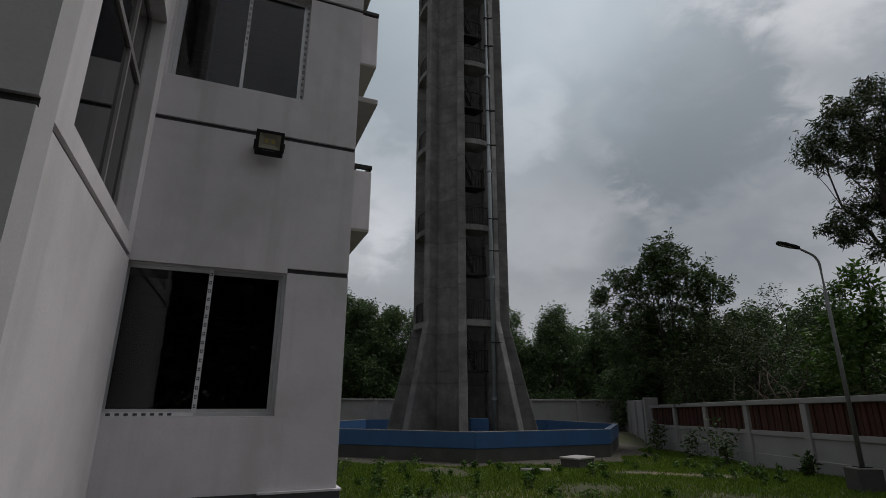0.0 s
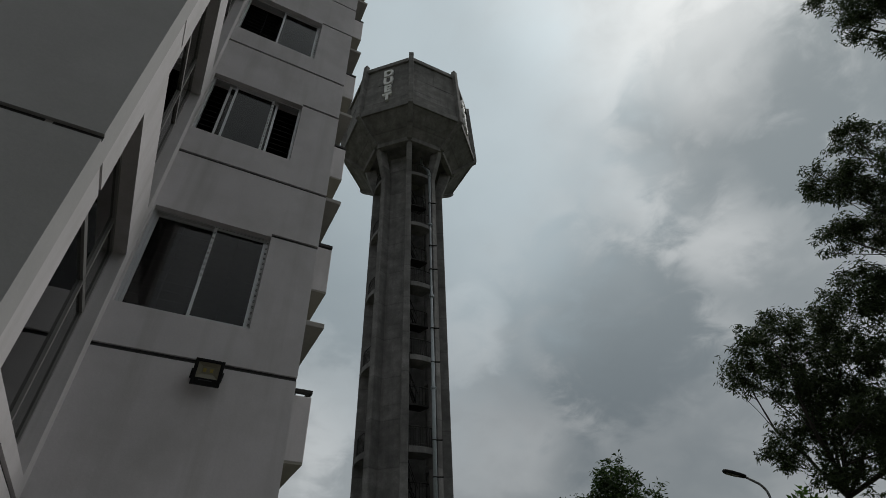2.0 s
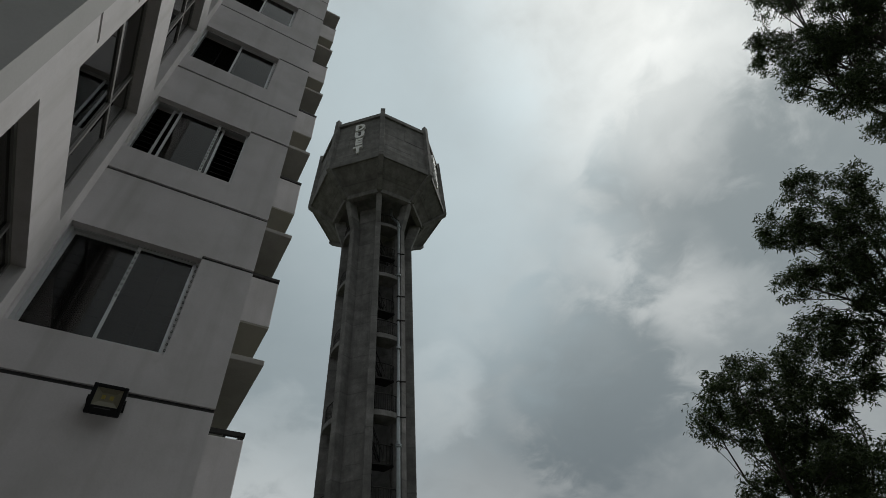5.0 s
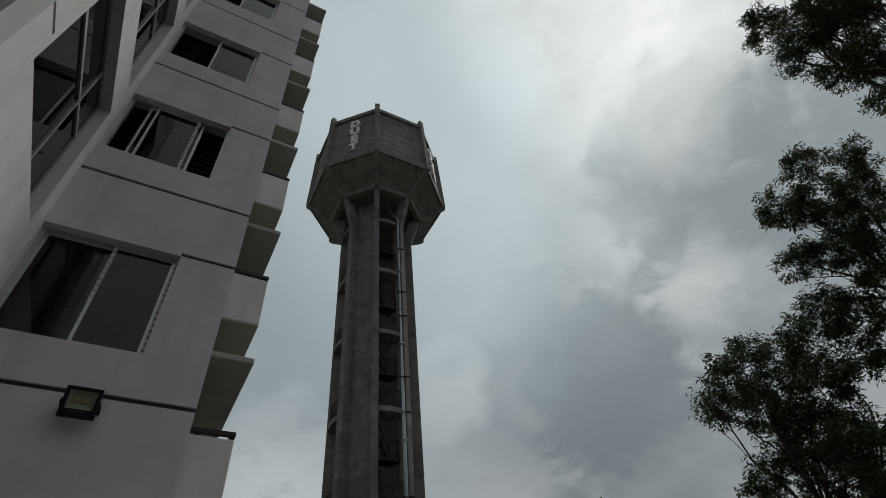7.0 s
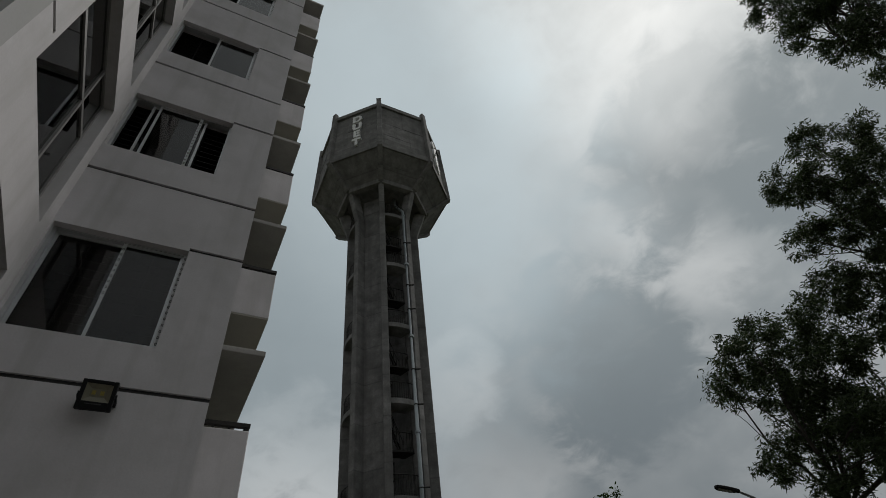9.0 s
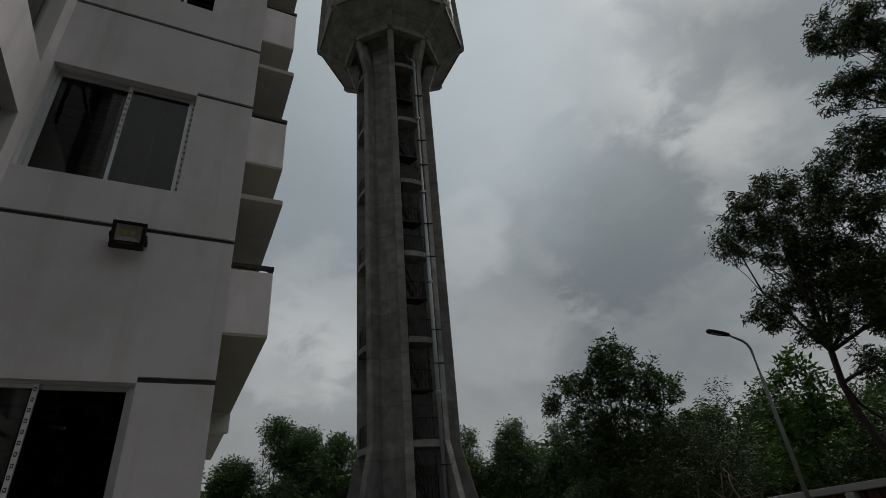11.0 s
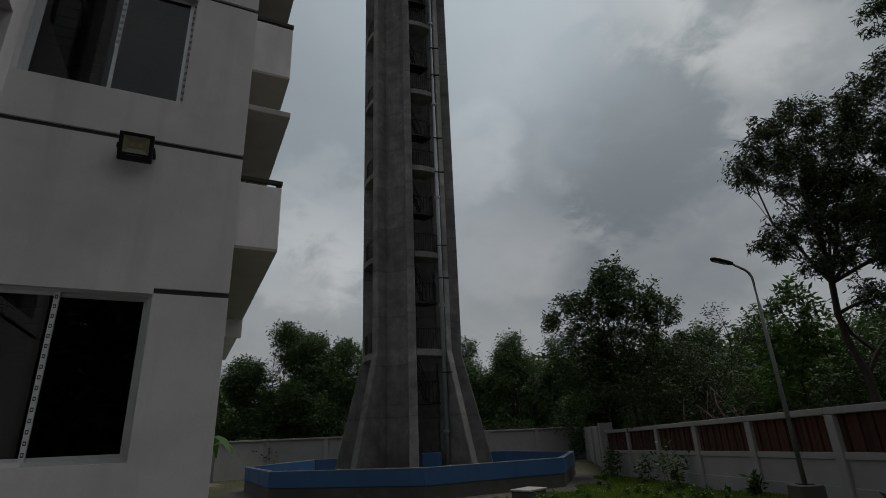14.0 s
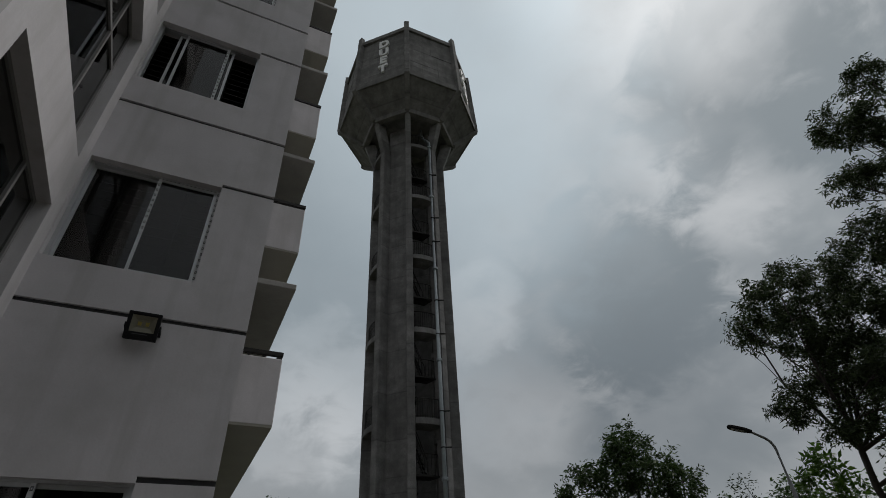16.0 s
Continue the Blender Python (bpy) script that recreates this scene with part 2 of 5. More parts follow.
FENCE_WHITE = material("whitewashed_wall", (0.335, 0.332, 0.332), 0.88, vary=0.08, scale=1.2, fine=40, bump=0.15, stain=(0.27, 0.27, 0.255), stain_scale=0.7,
                       stain_amount=0.5, streak=0.35)
BRICK_RED = material("red_brick", (0.062, 0.022, 0.015), 0.9, vary=0.25, scale=4, fine=30, bump=0.3, per="object")
LETTER = material("white_letter_paint", (0.82, 0.83, 0.83), 0.6, vary=0.04, scale=4)
BARK = material("grey_brown_bark", (0.05, 0.043, 0.036), 0.95, vary=0.3, scale=5, fine=25, bump=0.6, stain=(0.05, 0.045, 0.035), stain_scale=2.0,
                stain_amount=0.5, streak=0.4)
TWIG = material("dry_twig", (0.16, 0.13, 0.10), 0.9, vary=0.2, scale=6)
LEAF_DARK = leaf_material("acacia_leaf", (0.040, 0.062, 0.024), (0.078, 0.112, 0.042))
LEAF_MID = leaf_material("broad_leaf", (0.044, 0.080, 0.024), (0.085, 0.140, 0.042))
LEAF_BRIGHT = leaf_material("young_leaf", (0.058, 0.128, 0.019), (0.110, 0.205, 0.036))
LEAF_FAR = leaf_material("wood_leaf", (0.068, 0.120, 0.042), (0.112, 0.180, 0.065))
BLADE = leaf_material("grass_blade", (0.100, 0.178, 0.013), (0.185, 0.270, 0.030))


def ground_material():
    m = bpy.data.materials.new("grass_and_soil")
    m.use_nodes = True
    t = m.node_tree
    b = t.nodes["Principled BSDF"]
    b.inputs["Roughness"].default_value = 0.95
    co = node(t, "ShaderNodeTexCoord")

    def tex(s, d=6.0):
        n = node(t, "ShaderNodeTexNoise")
        n.inputs["Scale"].default_value, n.inputs["Detail"].default_value, n.inputs["Roughness"].default_value = s, d, 0.62
        t.links.new(co.outputs["Object"], n.inputs["Vector"])
        return n.outputs["Fac"]

    def ramp(v, *stops):
        r = node(t, "ShaderNodeValToRGB")
        t.links.new(v, r.inputs[0])
        e = r.color_ramp.elements
        e[0].position, e[0].color = stops[0][0], (*stops[0][1], 1)
        e[1].position, e[1].color = stops[-1][0], (*stops[-1][1], 1)
        for p, c in stops[1:-1]:
            e.new(p).color = (*c, 1)
        return r.outputs[0]

    grass = ramp(tex(9.0), (0.3, (0.018, 0.027, 0.007)), (0.48, (0.046, 0.053, 0.018)), (0.7, (0.095, 0.088, 0.046)))
    soil = ramp(tex(5.0), (0.3, (0.08, 0.066, 0.044)), (0.7, (0.27, 0.22, 0.145)))
    bare = ramp(tex(0.42, 5.0), (0.55, (0, 0, 0)), (0.62, (1, 1, 1)))
    # trodden rubble round the basin
    far = node(t, "ShaderNodeVectorMath", operation="DISTANCE")
    t.links.new(co.outputs["Object"], far.inputs[0])
    far.inputs[1].default_value = (13.93, 25.38, -0.45)
    edge = node(t, "ShaderNodeMath", operation="MULTIPLY_ADD")
    t.links.new(tex(1.3), edge.inputs[0])
    edge.inputs[1].default_value = 2.6
    t.links.new(far.outputs["Value"], edge.inputs[2])
    ring = node(t, "ShaderNodeMapRange")
    t.links.new(edge.outputs[0], ring.inputs["Value"])
    for key, val in (("From Min", 9.9), ("From Max", 10.6), ("To Min", 1.0), ("To Max", 0.0)):
        ring.inputs[key].default_value = val
    gravel = ramp(tex(16.0), (0.35, (0.030, 0.027, 0.021)), (0.65, (0.125, 0.112, 0.088)))

    def blend(fac, a, c):
        x = node(t, "ShaderNodeMix", data_type="RGBA")
        for key, v in (("Factor", fac), ("A", a), ("B", c)):
            t.links.new(v, x.inputs[key])
        return x

    mx = blend(bare, grass, soil)
    # grey ground added out of view by the building, to cut green bounce light
    near = node(t, "ShaderNodeVectorMath", operation="DISTANCE")
    t.links.new(co.outputs["Object"], near.inputs[0])
    near.inputs[1].default_value = (0.5, -8.0, -0.45)
    worn = node(t, "ShaderNodeMapRange")
    t.links.new(near.outputs["Value"], worn.inputs["Value"])
    for key, val in (("From Min", 13.5), ("From Max", 16.5), ("To Min", 1.0), ("To Max", 0.0)):
        worn.inputs[key].default_value = val
    low_bounce = ramp(tex(7.0), (0.3, (0.044, 0.040, 0.033)), (0.7, (0.085, 0.077, 0.062)))
    mx = blend(worn.outputs["Result"], mx.outputs["Result"], low_bounce)
    mx = blend(ring.outputs["Result"], mx.outputs["Result"], gravel)
    t.links.new(mx.outputs["Result"], b.inputs["Base Color"])
    bp = node(t, "ShaderNodeBump")
    bp.inputs["Strength"].default_value, bp.inputs["Distance"].default_value = 0.6, 0.06
    t.links.new(tex(22.0), bp.inputs["Height"])
    t.links.new(bp.outputs[0], b.inputs["Normal"])
    return m


GROUND_MAT = ground_material()

# ---- building blocks ----


class Geo:
    """Vertices and faces that become one mesh."""

    def __init__(self):
        self.v, self.f = [], []

    def add(self, verts, faces):
        n = len(self.v)
        self.v += [tuple(p) for p in verts]
        self.f += [tuple(i + n for i in face) for face in faces]
        return self

    def box(self, a, b, m=None):
        (x0, y0, z0), (x1, y1, z1) = a, b
        p = [Vector(q) for q in ((x0, y0, z0), (x1, y0, z0), (x1, y1, z0), (x0, y1, z0), (x0, y0, z1), (x1, y0, z1), (x1, y1, z1), (x0, y1, z1))]
        if m:
            p = [m @ q for q in p]
        return self.add(p, ((0, 3, 2, 1), (4, 5, 6, 7), (0, 1, 5, 4), (1, 2, 6, 5), (2, 3, 7, 6), (3, 0, 4, 7)))

    def prism(self, outline, low, high, m=None):
        """An outline in a plane (two numbers a point), pushed from low to high along the third axis, then moved by m."""
        n = len(outline)
        p = [Vector((x, y, low)) for x, y in outline] + [Vector((x, y, high)) for x, y in outline]
        if m:
            p = [m @ q for q in p]
        sides = [(i, (i + 1) % n, (i + 1) % n + n, i + n) for i in range(n)]
        return self.add(p, [tuple(range(n))[::-1], tuple(range(n, 2 * n))] + sides)

    def tube(self, points, radii, sides=8, cap=True):
        pts = [Vector(p) for p in points]
        if isinstance(radii, (int, float)):
            radii = [radii] * len(pts)
        rings, up = [], Vector((0, 0, 1))
        for i, p in enumerate(pts):
            d = (pts[min(i + 1, len(pts) - 1)] - pts[max(i - 1, 0)]).normalized()
            a = d.cross(up)
            a = a.normalized() if a.length > 1e-3 else Vector((1, 0, 0))
            c = d.cross(a).normalized()
            rings += [p + (a * math.cos(6.28318 * k / sides) + c * math.sin(6.28318 * k / sides)) * radii[i] for k in range(sides)]
        faces = [(i * sides + k, i * sides + (k + 1) % sides, (i + 1) * sides + (k + 1) % sides, (i + 1) * sides + k)
                 for i in range(len(pts) - 1) for k in range(sides)]
        if cap:
            faces += [tuple(range(sides))[::-1], tuple(range((len(pts) - 1) * sides, len(pts) * sides))]
        return self.add(rings, faces)



def thing(name, at, label, category, group="", kind="", turn=0.0):
    """An Empty at the thing's base. Its parts are given in its own axes."""
    ob = tagged(new(name), label, category, group, kind)
    ob.matrix_world = pose(*at, 0, 0, turn)
    ob.empty_display_size = 0.3
    return ob


def data_of(name, geo, mat, bevel=0.0, smooth=False):
    me = bpy.data.meshes.new(name)
    me.from_pydata(geo.v, [], geo.f)
    bm = bmesh.new()
    bm.from_mesh(me)
    bmesh.ops.recalc_face_normals(bm, faces=bm.faces)
    if bevel:
        edges = [e for e in bm.edges if len(e.link_faces) == 2 and e.calc_face_angle(0) > 0.6]
        bmesh.ops.bevel(bm, geom=edges, offset=bevel, segments=1, affect="EDGES")
    if smooth:
        for f in bm.faces:
            f.smooth = len(f.verts) == 4
    bm.to_mesh(me)
    bm.free()
    me.materials.append(mat)
    return me


def part(name, geo, mat, parent, label="", bevel=0.0, smooth=False, shift=None):
    """One mesh under a thing or a part. shift: the base of the thing, where the geometry is given in the world's axes."""
    if shift:
        geo.v = [(x - shift[0], y - shift[1], z - shift[2]) for x, y, z in geo.v]
    ob = new(name, data_of(name, geo, mat, bevel, smooth))
    ob.parent = parent
    return tagged(ob, label)


def piece(name, data, parent, m):
    ob = new(name, data)
    ob.parent = parent
    ob.matrix_local = m
    return ob


def single(name, geo, mat, label, category, group="", kind="", bevel=0.0, smooth=False, at=(0, 0, 0), turn=0.0):
    ob = tagged(new(name, data_of(name, geo, mat, bevel, smooth)), label, category, group, kind)
    ob.matrix_world = pose(*at, 0, 0, turn)
    return ob


# ---- ground ----
GROUND = -0.45


def ground_height(x, y):
    near = noise.noise(Vector((x * 0.16, y * 0.16, 0.3))) * 0.06 + noise.noise(Vector((x * 0.7, y * 0.7, 1.3))) * 0.02
    dip = max(0.0, min(1.0, (13.0 - math.hypot(x - 13.65, y - 25.32)) / 3.0))
    rise = max(0.0, min(1.0, (13.5 - y) / 6.0)) * max(0.0, min(1.0, (x - 9.0) / 4.0))
    return GROUND + near - 0.17 * dip * dip * (3 - 2 * dip) + 0.17 * rise * rise * (3 - 2 * rise)


def build_ground():
    steps = [-2500, -900, -300, -120, -60, -30] + [-15 + 0.75 * i for i in range(0, 75)] + [45, 60, 90, 150, 350, 900, 2500]
    g = Geo()
    n = len(steps)
    g.v = [(x, y + 10, ground_height(x, y + 10) if abs(x) < 60 and abs(y) < 60 else GROUND) for y in steps for x in steps]
    g.f = [(j * n + i, j * n + i + 1, (j + 1) * n + i + 1, (j + 1) * n + i) for j in range(n - 1) for i in range(n - 1)]
    single("ground", g, GROUND_MAT, "green grass with bare sandy soil patches", "ground", kind="structure", smooth=True)


build_ground()

# ---- apartment building ----
FACE_Y, EDGE_X = 5.755, 1.99
INNER, OUTER = Vector((-0.112, 5.755, 0)), Vector((-0.06, 2.855, 0))
STOREYS = 7
LINTEL = [2.855, 6.37, 9.37, 12.26, 15.2, 18.2, 21.2]
SILL = [1.39, 4.90, 7.93, 10.88, 13.9, 16.9, 19.9]
SILL_GROOVE = [4.38, 7.40, 10.40, 13.40, 16.40, 19.40]
TOP = 22.4
# the building is drawn square to the axes about its corner B0, then turned to where it stands
B0 = (EDGE_X, FACE_Y, GROUND)
building = thing("apartment_building", (2.046, 5.749, GROUND), "white plastered apartment block with grooves, recessed windows and balconies", "building", turn=-4.1)
GAP = 0.026


def wall_cells(m, length, thick, holes, grooves, low, high):
    """A wall as one closed mesh in cells: u along it, v into it, z up. holes: u0, u1, z0, z1. grooves: u0, u1, z of the middle."""
    us = sorted({0.0, length, *[h[i] for h in holes for i in (0, 1)], *[q[i] for q in grooves for i in (0, 1)]})
    zs = sorted({low, high, *[h[i] for h in holes for i in (2, 3)], *[q[2] + s * GAP for q in grooves for s in (-1, 1)]})
    vs = [0.0, 0.03, thick]
    solid = set()
    for i in range(len(us) - 1):
        for k in range(len(zs) - 1):
            u, z = (us[i] + us[i + 1]) / 2, (zs[k] + zs[k + 1]) / 2
            if any(h[0] < u < h[1] and h[2] < z < h[3] for h in holes):
                continue
            solid.add((i, 1, k))
            if not any(q[0] < u < q[1] and abs(z - q[2]) < GAP for q in grooves):
                solid.add((i, 0, k))
    g, index = Geo(), {}

    def corner(i, j, k):
        if (i, j, k) not in index:
            index[i, j, k] = len(g.v)
            g.v.append(tuple(m @ Vector((us[i], vs[j], zs[k]))))
        return index[i, j, k]

    for i, j, k in sorted(solid):
        for (di, dj, dk), quad in (((-1, 0, 0), ((0, 0, 0), (0, 0, 1), (0, 1, 1), (0, 1, 0))), ((1, 0, 0), ((1, 0, 0), (1, 1, 0), (1, 1, 1), (1, 0, 1))),
                                   ((0, -1, 0), ((0, 0, 0), (1, 0, 0), (1, 0, 1), (0, 0, 1))), ((0, 1, 0), ((0, 1, 0), (0, 1, 1), (1, 1, 1), (1, 1, 0))),
                                   ((0, 0, -1), ((0, 0, 0), (0, 1, 0), (1, 1, 0), (1, 0, 0))), ((0, 0, 1), ((0, 0, 1), (1, 0, 1), (1, 1, 1), (0, 1, 1)))):
            if (i + di, j + dj, k + dk) not in solid:
                g.f.append(tuple(corner(i + a, j + b, k + c) for a, b, c in quad))
    return g


def shade_grooves(ob, m, shift):
    """Colours the bottoms of a wall's grooves dark, for the shade of their depth."""
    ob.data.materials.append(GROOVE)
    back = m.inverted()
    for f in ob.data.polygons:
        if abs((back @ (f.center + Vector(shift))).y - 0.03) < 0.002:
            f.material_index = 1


def wall_frame(a, b):
    """Axes of a wall whose outer face runs from a to b, seen from outside from left to right."""
    u = (Vector(b) - Vector(a)).normalized()
    v = Vector((-u.y, u.x, 0))
    return Matrix(((u.x, v.x, 0, a[0]), (u.y, v.y, 0, a[1]), (0, 0, 1, 0), (0, 0, 0, 1)))


def build_walls():
    low = GROUND - 0.3
    # front wall beside the inner corner
    m = wall_frame((INNER.x - 0.08, FACE_Y, 0), (EDGE_X, FACE_Y, 0))
    length = EDGE_X - INNER.x + 0.08
    wr = 1.345 - INNER.x + 0.08
    holes = [(0.02 if k == 0 else 0.10, wr, SILL[k], LINTEL[k] - 0.03) for k in range(STOREYS)]
    grooves = [(wr, length, z) for z in LINTEL] + [(0.0, length, z) for z in SILL_GROOVE]
    g = wall_cells(m, length, 0.25, holes, grooves, low, TOP)
    shade_grooves(part("front_wall", g, PLASTER, building, "white plaster with dark horizontal grooves", shift=B0), m, B0)
    # wing wall that comes towards the viewer
    start = OUTER + (INNER - OUTER).normalized() * 0.035
    m = wall_frame(start, INNER)
    length = (INNER - start).length
    holes = [(0.60 if k else 0.52, length - 0.27, 3.02 + 3.0 * k, 5.32 + 3.0 * k) for k in range(6)]
    grooves = [(0, length, LINTEL[0])] + [(0, 0.52, z) for z in SILL_GROOVE + LINTEL[1:]]
    g = wall_cells(m, length, 0.32, holes, grooves, low, TOP)
    shade_grooves(part("wing_wall", g, PLASTER, building, "white plaster with deep window recesses", shift=B0), m, B0)
    for k in range(6):
        wing_window(m, 0.60 if k else 0.52, length - 0.27, 3.02 + 3.0 * k, 5.32 + 3.0 * k)
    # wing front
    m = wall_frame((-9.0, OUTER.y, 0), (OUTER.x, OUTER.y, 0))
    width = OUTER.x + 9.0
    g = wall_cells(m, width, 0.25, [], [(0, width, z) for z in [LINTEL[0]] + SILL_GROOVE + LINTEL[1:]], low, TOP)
    shade_grooves(part("wing_front_wall", g, PLASTER_GREY, building, "grey plaster with horizontal grooves", shift=B0), m, B0)
    # long side with balconies, back and far sides
    g = Geo()
    g.box((EDGE_X - 0.25, FACE_Y + 0.25, low), (EDGE_X, 20.0, TOP))
    part("side_wall", g, PLASTER, building, shift=B0)
    g = Geo()
    g.box((-9.0, 19.75, low), (EDGE_X - 0.25, 20.0, TOP))
    g.box((-9.0, OUTER.y + 0.25, low), (-8.75, 19.75, TOP))
    part("back_wall", g, PLASTER, building, shift=B0)
    g = Geo()
    g.box((-9.0, OUTER.y, TOP), (OUTER.x, FACE_Y, TOP + 0.2))
    g.box((-9.0, FACE_Y, TOP), (EDGE_X, 20.0, TOP + 0.2))
    part("roof", g, CONCRETE_LIGHT, building, shift=B0)
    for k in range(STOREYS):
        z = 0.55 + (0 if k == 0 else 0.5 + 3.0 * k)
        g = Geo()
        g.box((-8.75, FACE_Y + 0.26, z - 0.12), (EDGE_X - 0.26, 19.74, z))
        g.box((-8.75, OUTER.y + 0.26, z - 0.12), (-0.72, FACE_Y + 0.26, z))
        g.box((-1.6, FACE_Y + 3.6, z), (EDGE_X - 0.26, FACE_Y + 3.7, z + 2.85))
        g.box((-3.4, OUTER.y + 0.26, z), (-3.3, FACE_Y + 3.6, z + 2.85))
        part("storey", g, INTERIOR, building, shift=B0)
    # base band
    g = Geo()
    g.box((INNER.x - 0.02, FACE_Y - 0.02, low), (1.27, FACE_Y, 0.705))
    g.box((1.27, FACE_Y - 0.035, low), (EDGE_X + 0.03, FACE_Y, 0.695))
    g.box((EDGE_X, FACE_Y, low), (EDGE_X + 0.03, 20.0, 0.695))
    part("plinth", g, PLINTH, building, "dark painted plinth", shift=B0)
    g = Geo()
    g.box((1.25, FACE_Y - 0.04, 0.697), (EDGE_X + 0.045, FACE_Y - 0.002, 0.716))
    g.box((EDGE_X + 0.002, FACE_Y - 0.002, 0.697), (EDGE_X + 0.045, 20.0, 0.716))
    part("plinth_ledge", g, PLASTER, building, shift=B0)


def wing_window(m, u0, u1, z0, z1):
    """A two-light window deep in the wing wall."""
    d0, d1 = 0.13, 0.18
    zt = z0 + (z1 - z0) * 0.66
    g = Geo()
    w = 0.05
    for a, b in (((u0, z0), (u0 + w, z1)), ((u1 - w, z0), (u1, z1)), ((u0 + w, z0), (u1 - w, z0 + w)), ((u0 + w, z1 - w), (u1 - w, z1))):
        g.box((a[0], d0, a[1]), (b[0], d1, b[1]), m)
    win = part("window", g, FRAME_GREY, building, "grey metal window set deep in the wall", shift=B0)
    g = Geo()
    mid = u0 + (u1 - u0) * 0.70
    g.box((mid - 0.022, d0 - 0.004, z0 + w), (mid + 0.022, d1 + 0.004, z1 - w), m)
    part("mullion", g, FRAME_GREY, win, shift=B0)
    g = Geo()
    g.box((u0 + w, d0 - 0.002, zt - 0.032), (mid - 0.022, d1 + 0.002, zt + 0.032), m)
    g.box((mid + 0.022, d0 - 0.002, zt - 0.032), (u1 - w, d1 + 0.002, zt + 0.032), m)
    part("transom", g, FRAME_GREY, win, shift=B0)
    for a, b in ((u0 + w, mid - 0.022), (mid + 0.022, u1 - w)):
        for c, d in ((z0 + w, zt - 0.032), (zt + 0.032, z1 - w)):
            g = Geo()
            g.box((a, 0.152, c), (b, 0.158, d), m)
            part("pane", g, GLASS, win, shift=B0).visible_shadow = False


def front_window(k):
    """A sliding window of the front wall; some sashes are pushed open."""
    x0, x1, z0, z1 = INNER.x + (-0.06 if k == 0 else 0.02), 1.345, SILL[k], LINTEL[k] - 0.03
    y0 = FACE_Y + (0.055 if k == 0 else 0.09)
    g = Geo()
    w = 0.036
    g.box((x0, y0, z0), (x0 + w, y0 + 0.1, z1))
    g.box((x1 - w, y0, z0), (x1, y0 + 0.1, z1))
    g.box((x0 + w, y0, z0), (x1 - w, y0 + 0.1, z0 + w))
    g.box((x0 + w, y0, z1 - 0.022), (x1 - w, y0 + 0.1, z1))
    win = part("window", g, ALUMINIUM, building, "sliding aluminium window with film strips", shift=B0)
    zi0, zi1 = z0 + w, z1 - 0.022
    xa, xb = x0 + w, x1 - w
    # sashes: (left, right, depth row)
    sashes = {0: [(xa, 0.64, 0), (0.60, xb, 1)], 1: [(xa, 0.675, 1), (0.64, xb, 0)], 2: [(0.27, 0.90, 0), (0.17, 0.97, 1)],
              3: [(0.60, xb, 0), (0.64, xb, 1)], 4: [(0.58, xb, 0), (0.62, xb, 1)], 5: [(xa, 0.62, 1), (0.58, xb, 0)], 6: [(xa, 0.62, 1), (0.58, xb, 0)]}[k]
    for a, b, row in sashes:
        yy = y0 + 0.012 + 0.042 * row
        g = Geo()
        s = 0.034
        g.box((a, yy, zi0), (a + s, yy + 0.03, zi1))
        g.box((b - s, yy, zi0), (b, yy + 0.03, zi1))
        g.box((a + s, yy, zi0), (b - s, yy + 0.03, zi0 + s))
        g.box((a + s, yy, zi1 - s), (b - s, yy + 0.03, zi1))
        part("sash", g, ALUMINIUM, win, shift=B0)
        g = Geo()
        g.box((a + s, yy + 0.012, zi0 + s), (b - s, yy + 0.018, zi1 - s))
        part("pane", g, GLASS, win, shift=B0).visible_shadow = False
    # printed film strips left on the frame
    strips = {0: [0.64 - 0.021, x0 + 0.02], 1: [x1 - 0.02, 0.655], 2: [0.90 - 0.021], 3: [x1 - 0.02], 4: [x1 - 0.02], 5: [], 6: []}[k]
    film, marks = Geo(), Geo()
    for xs in strips:
        inner = 0.1 < xs < 1.2
        yy = y0 + (0.008 if inner else -0.004)
        lo = zi0 + (0.55 if inner and k == 1 else 0.0)
        film.box((xs - 0.019, yy, lo), (xs + 0.019, yy + 0.003, zi1))
        n = int((zi1 - lo) / 0.085)
        for i in range(n):
            z = lo + 0.04 + i * 0.085
            marks.box((xs - 0.011, yy - 0.003, z), (xs + 0.011, yy - 0.0005, z + 0.034))
            film.box((xs - 0.005, yy - 0.005, z + 0.010), (xs + 0.005, yy - 0.0032, z + 0.024))
    if k == 0:
        film.box((xa, y0 - 0.004, z0 + 0.004), (0.62, y0 - 0.001, z0 + 0.042))
        for i in range(8):
            marks.box((xa + 0.05 + i * 0.07, y0 - 0.007, z0 + 0.012), (xa + 0.085 + i * 0.07, y0 - 0.0045, z0 + 0.034))
    if film.v:
        part("film_strip", film, TAPE, win, "pale printed film strip", shift=B0)
        tagged(part("film_print", marks, TAPE_MARK, win, shift=B0), kind="stuff")
    # security grille inside
    g = Geo()
    n = 11
    for i in range(1, n):
        z = zi0 + (zi1 - zi0) * i / n
        g.box((xa, y0 + 0.17, z - 0.005), (xb, y0 + 0.178, z + 0.005))
    for i in range(1, 4):
        x = xa + (xb - xa) * i / 4
        g.box((x - 0.008, y0 + 0.184, zi0), (x + 0.008, y0 + 0.196, zi1))
    part("grille", g, BLACK, win, "black steel security grille", shift=B0)


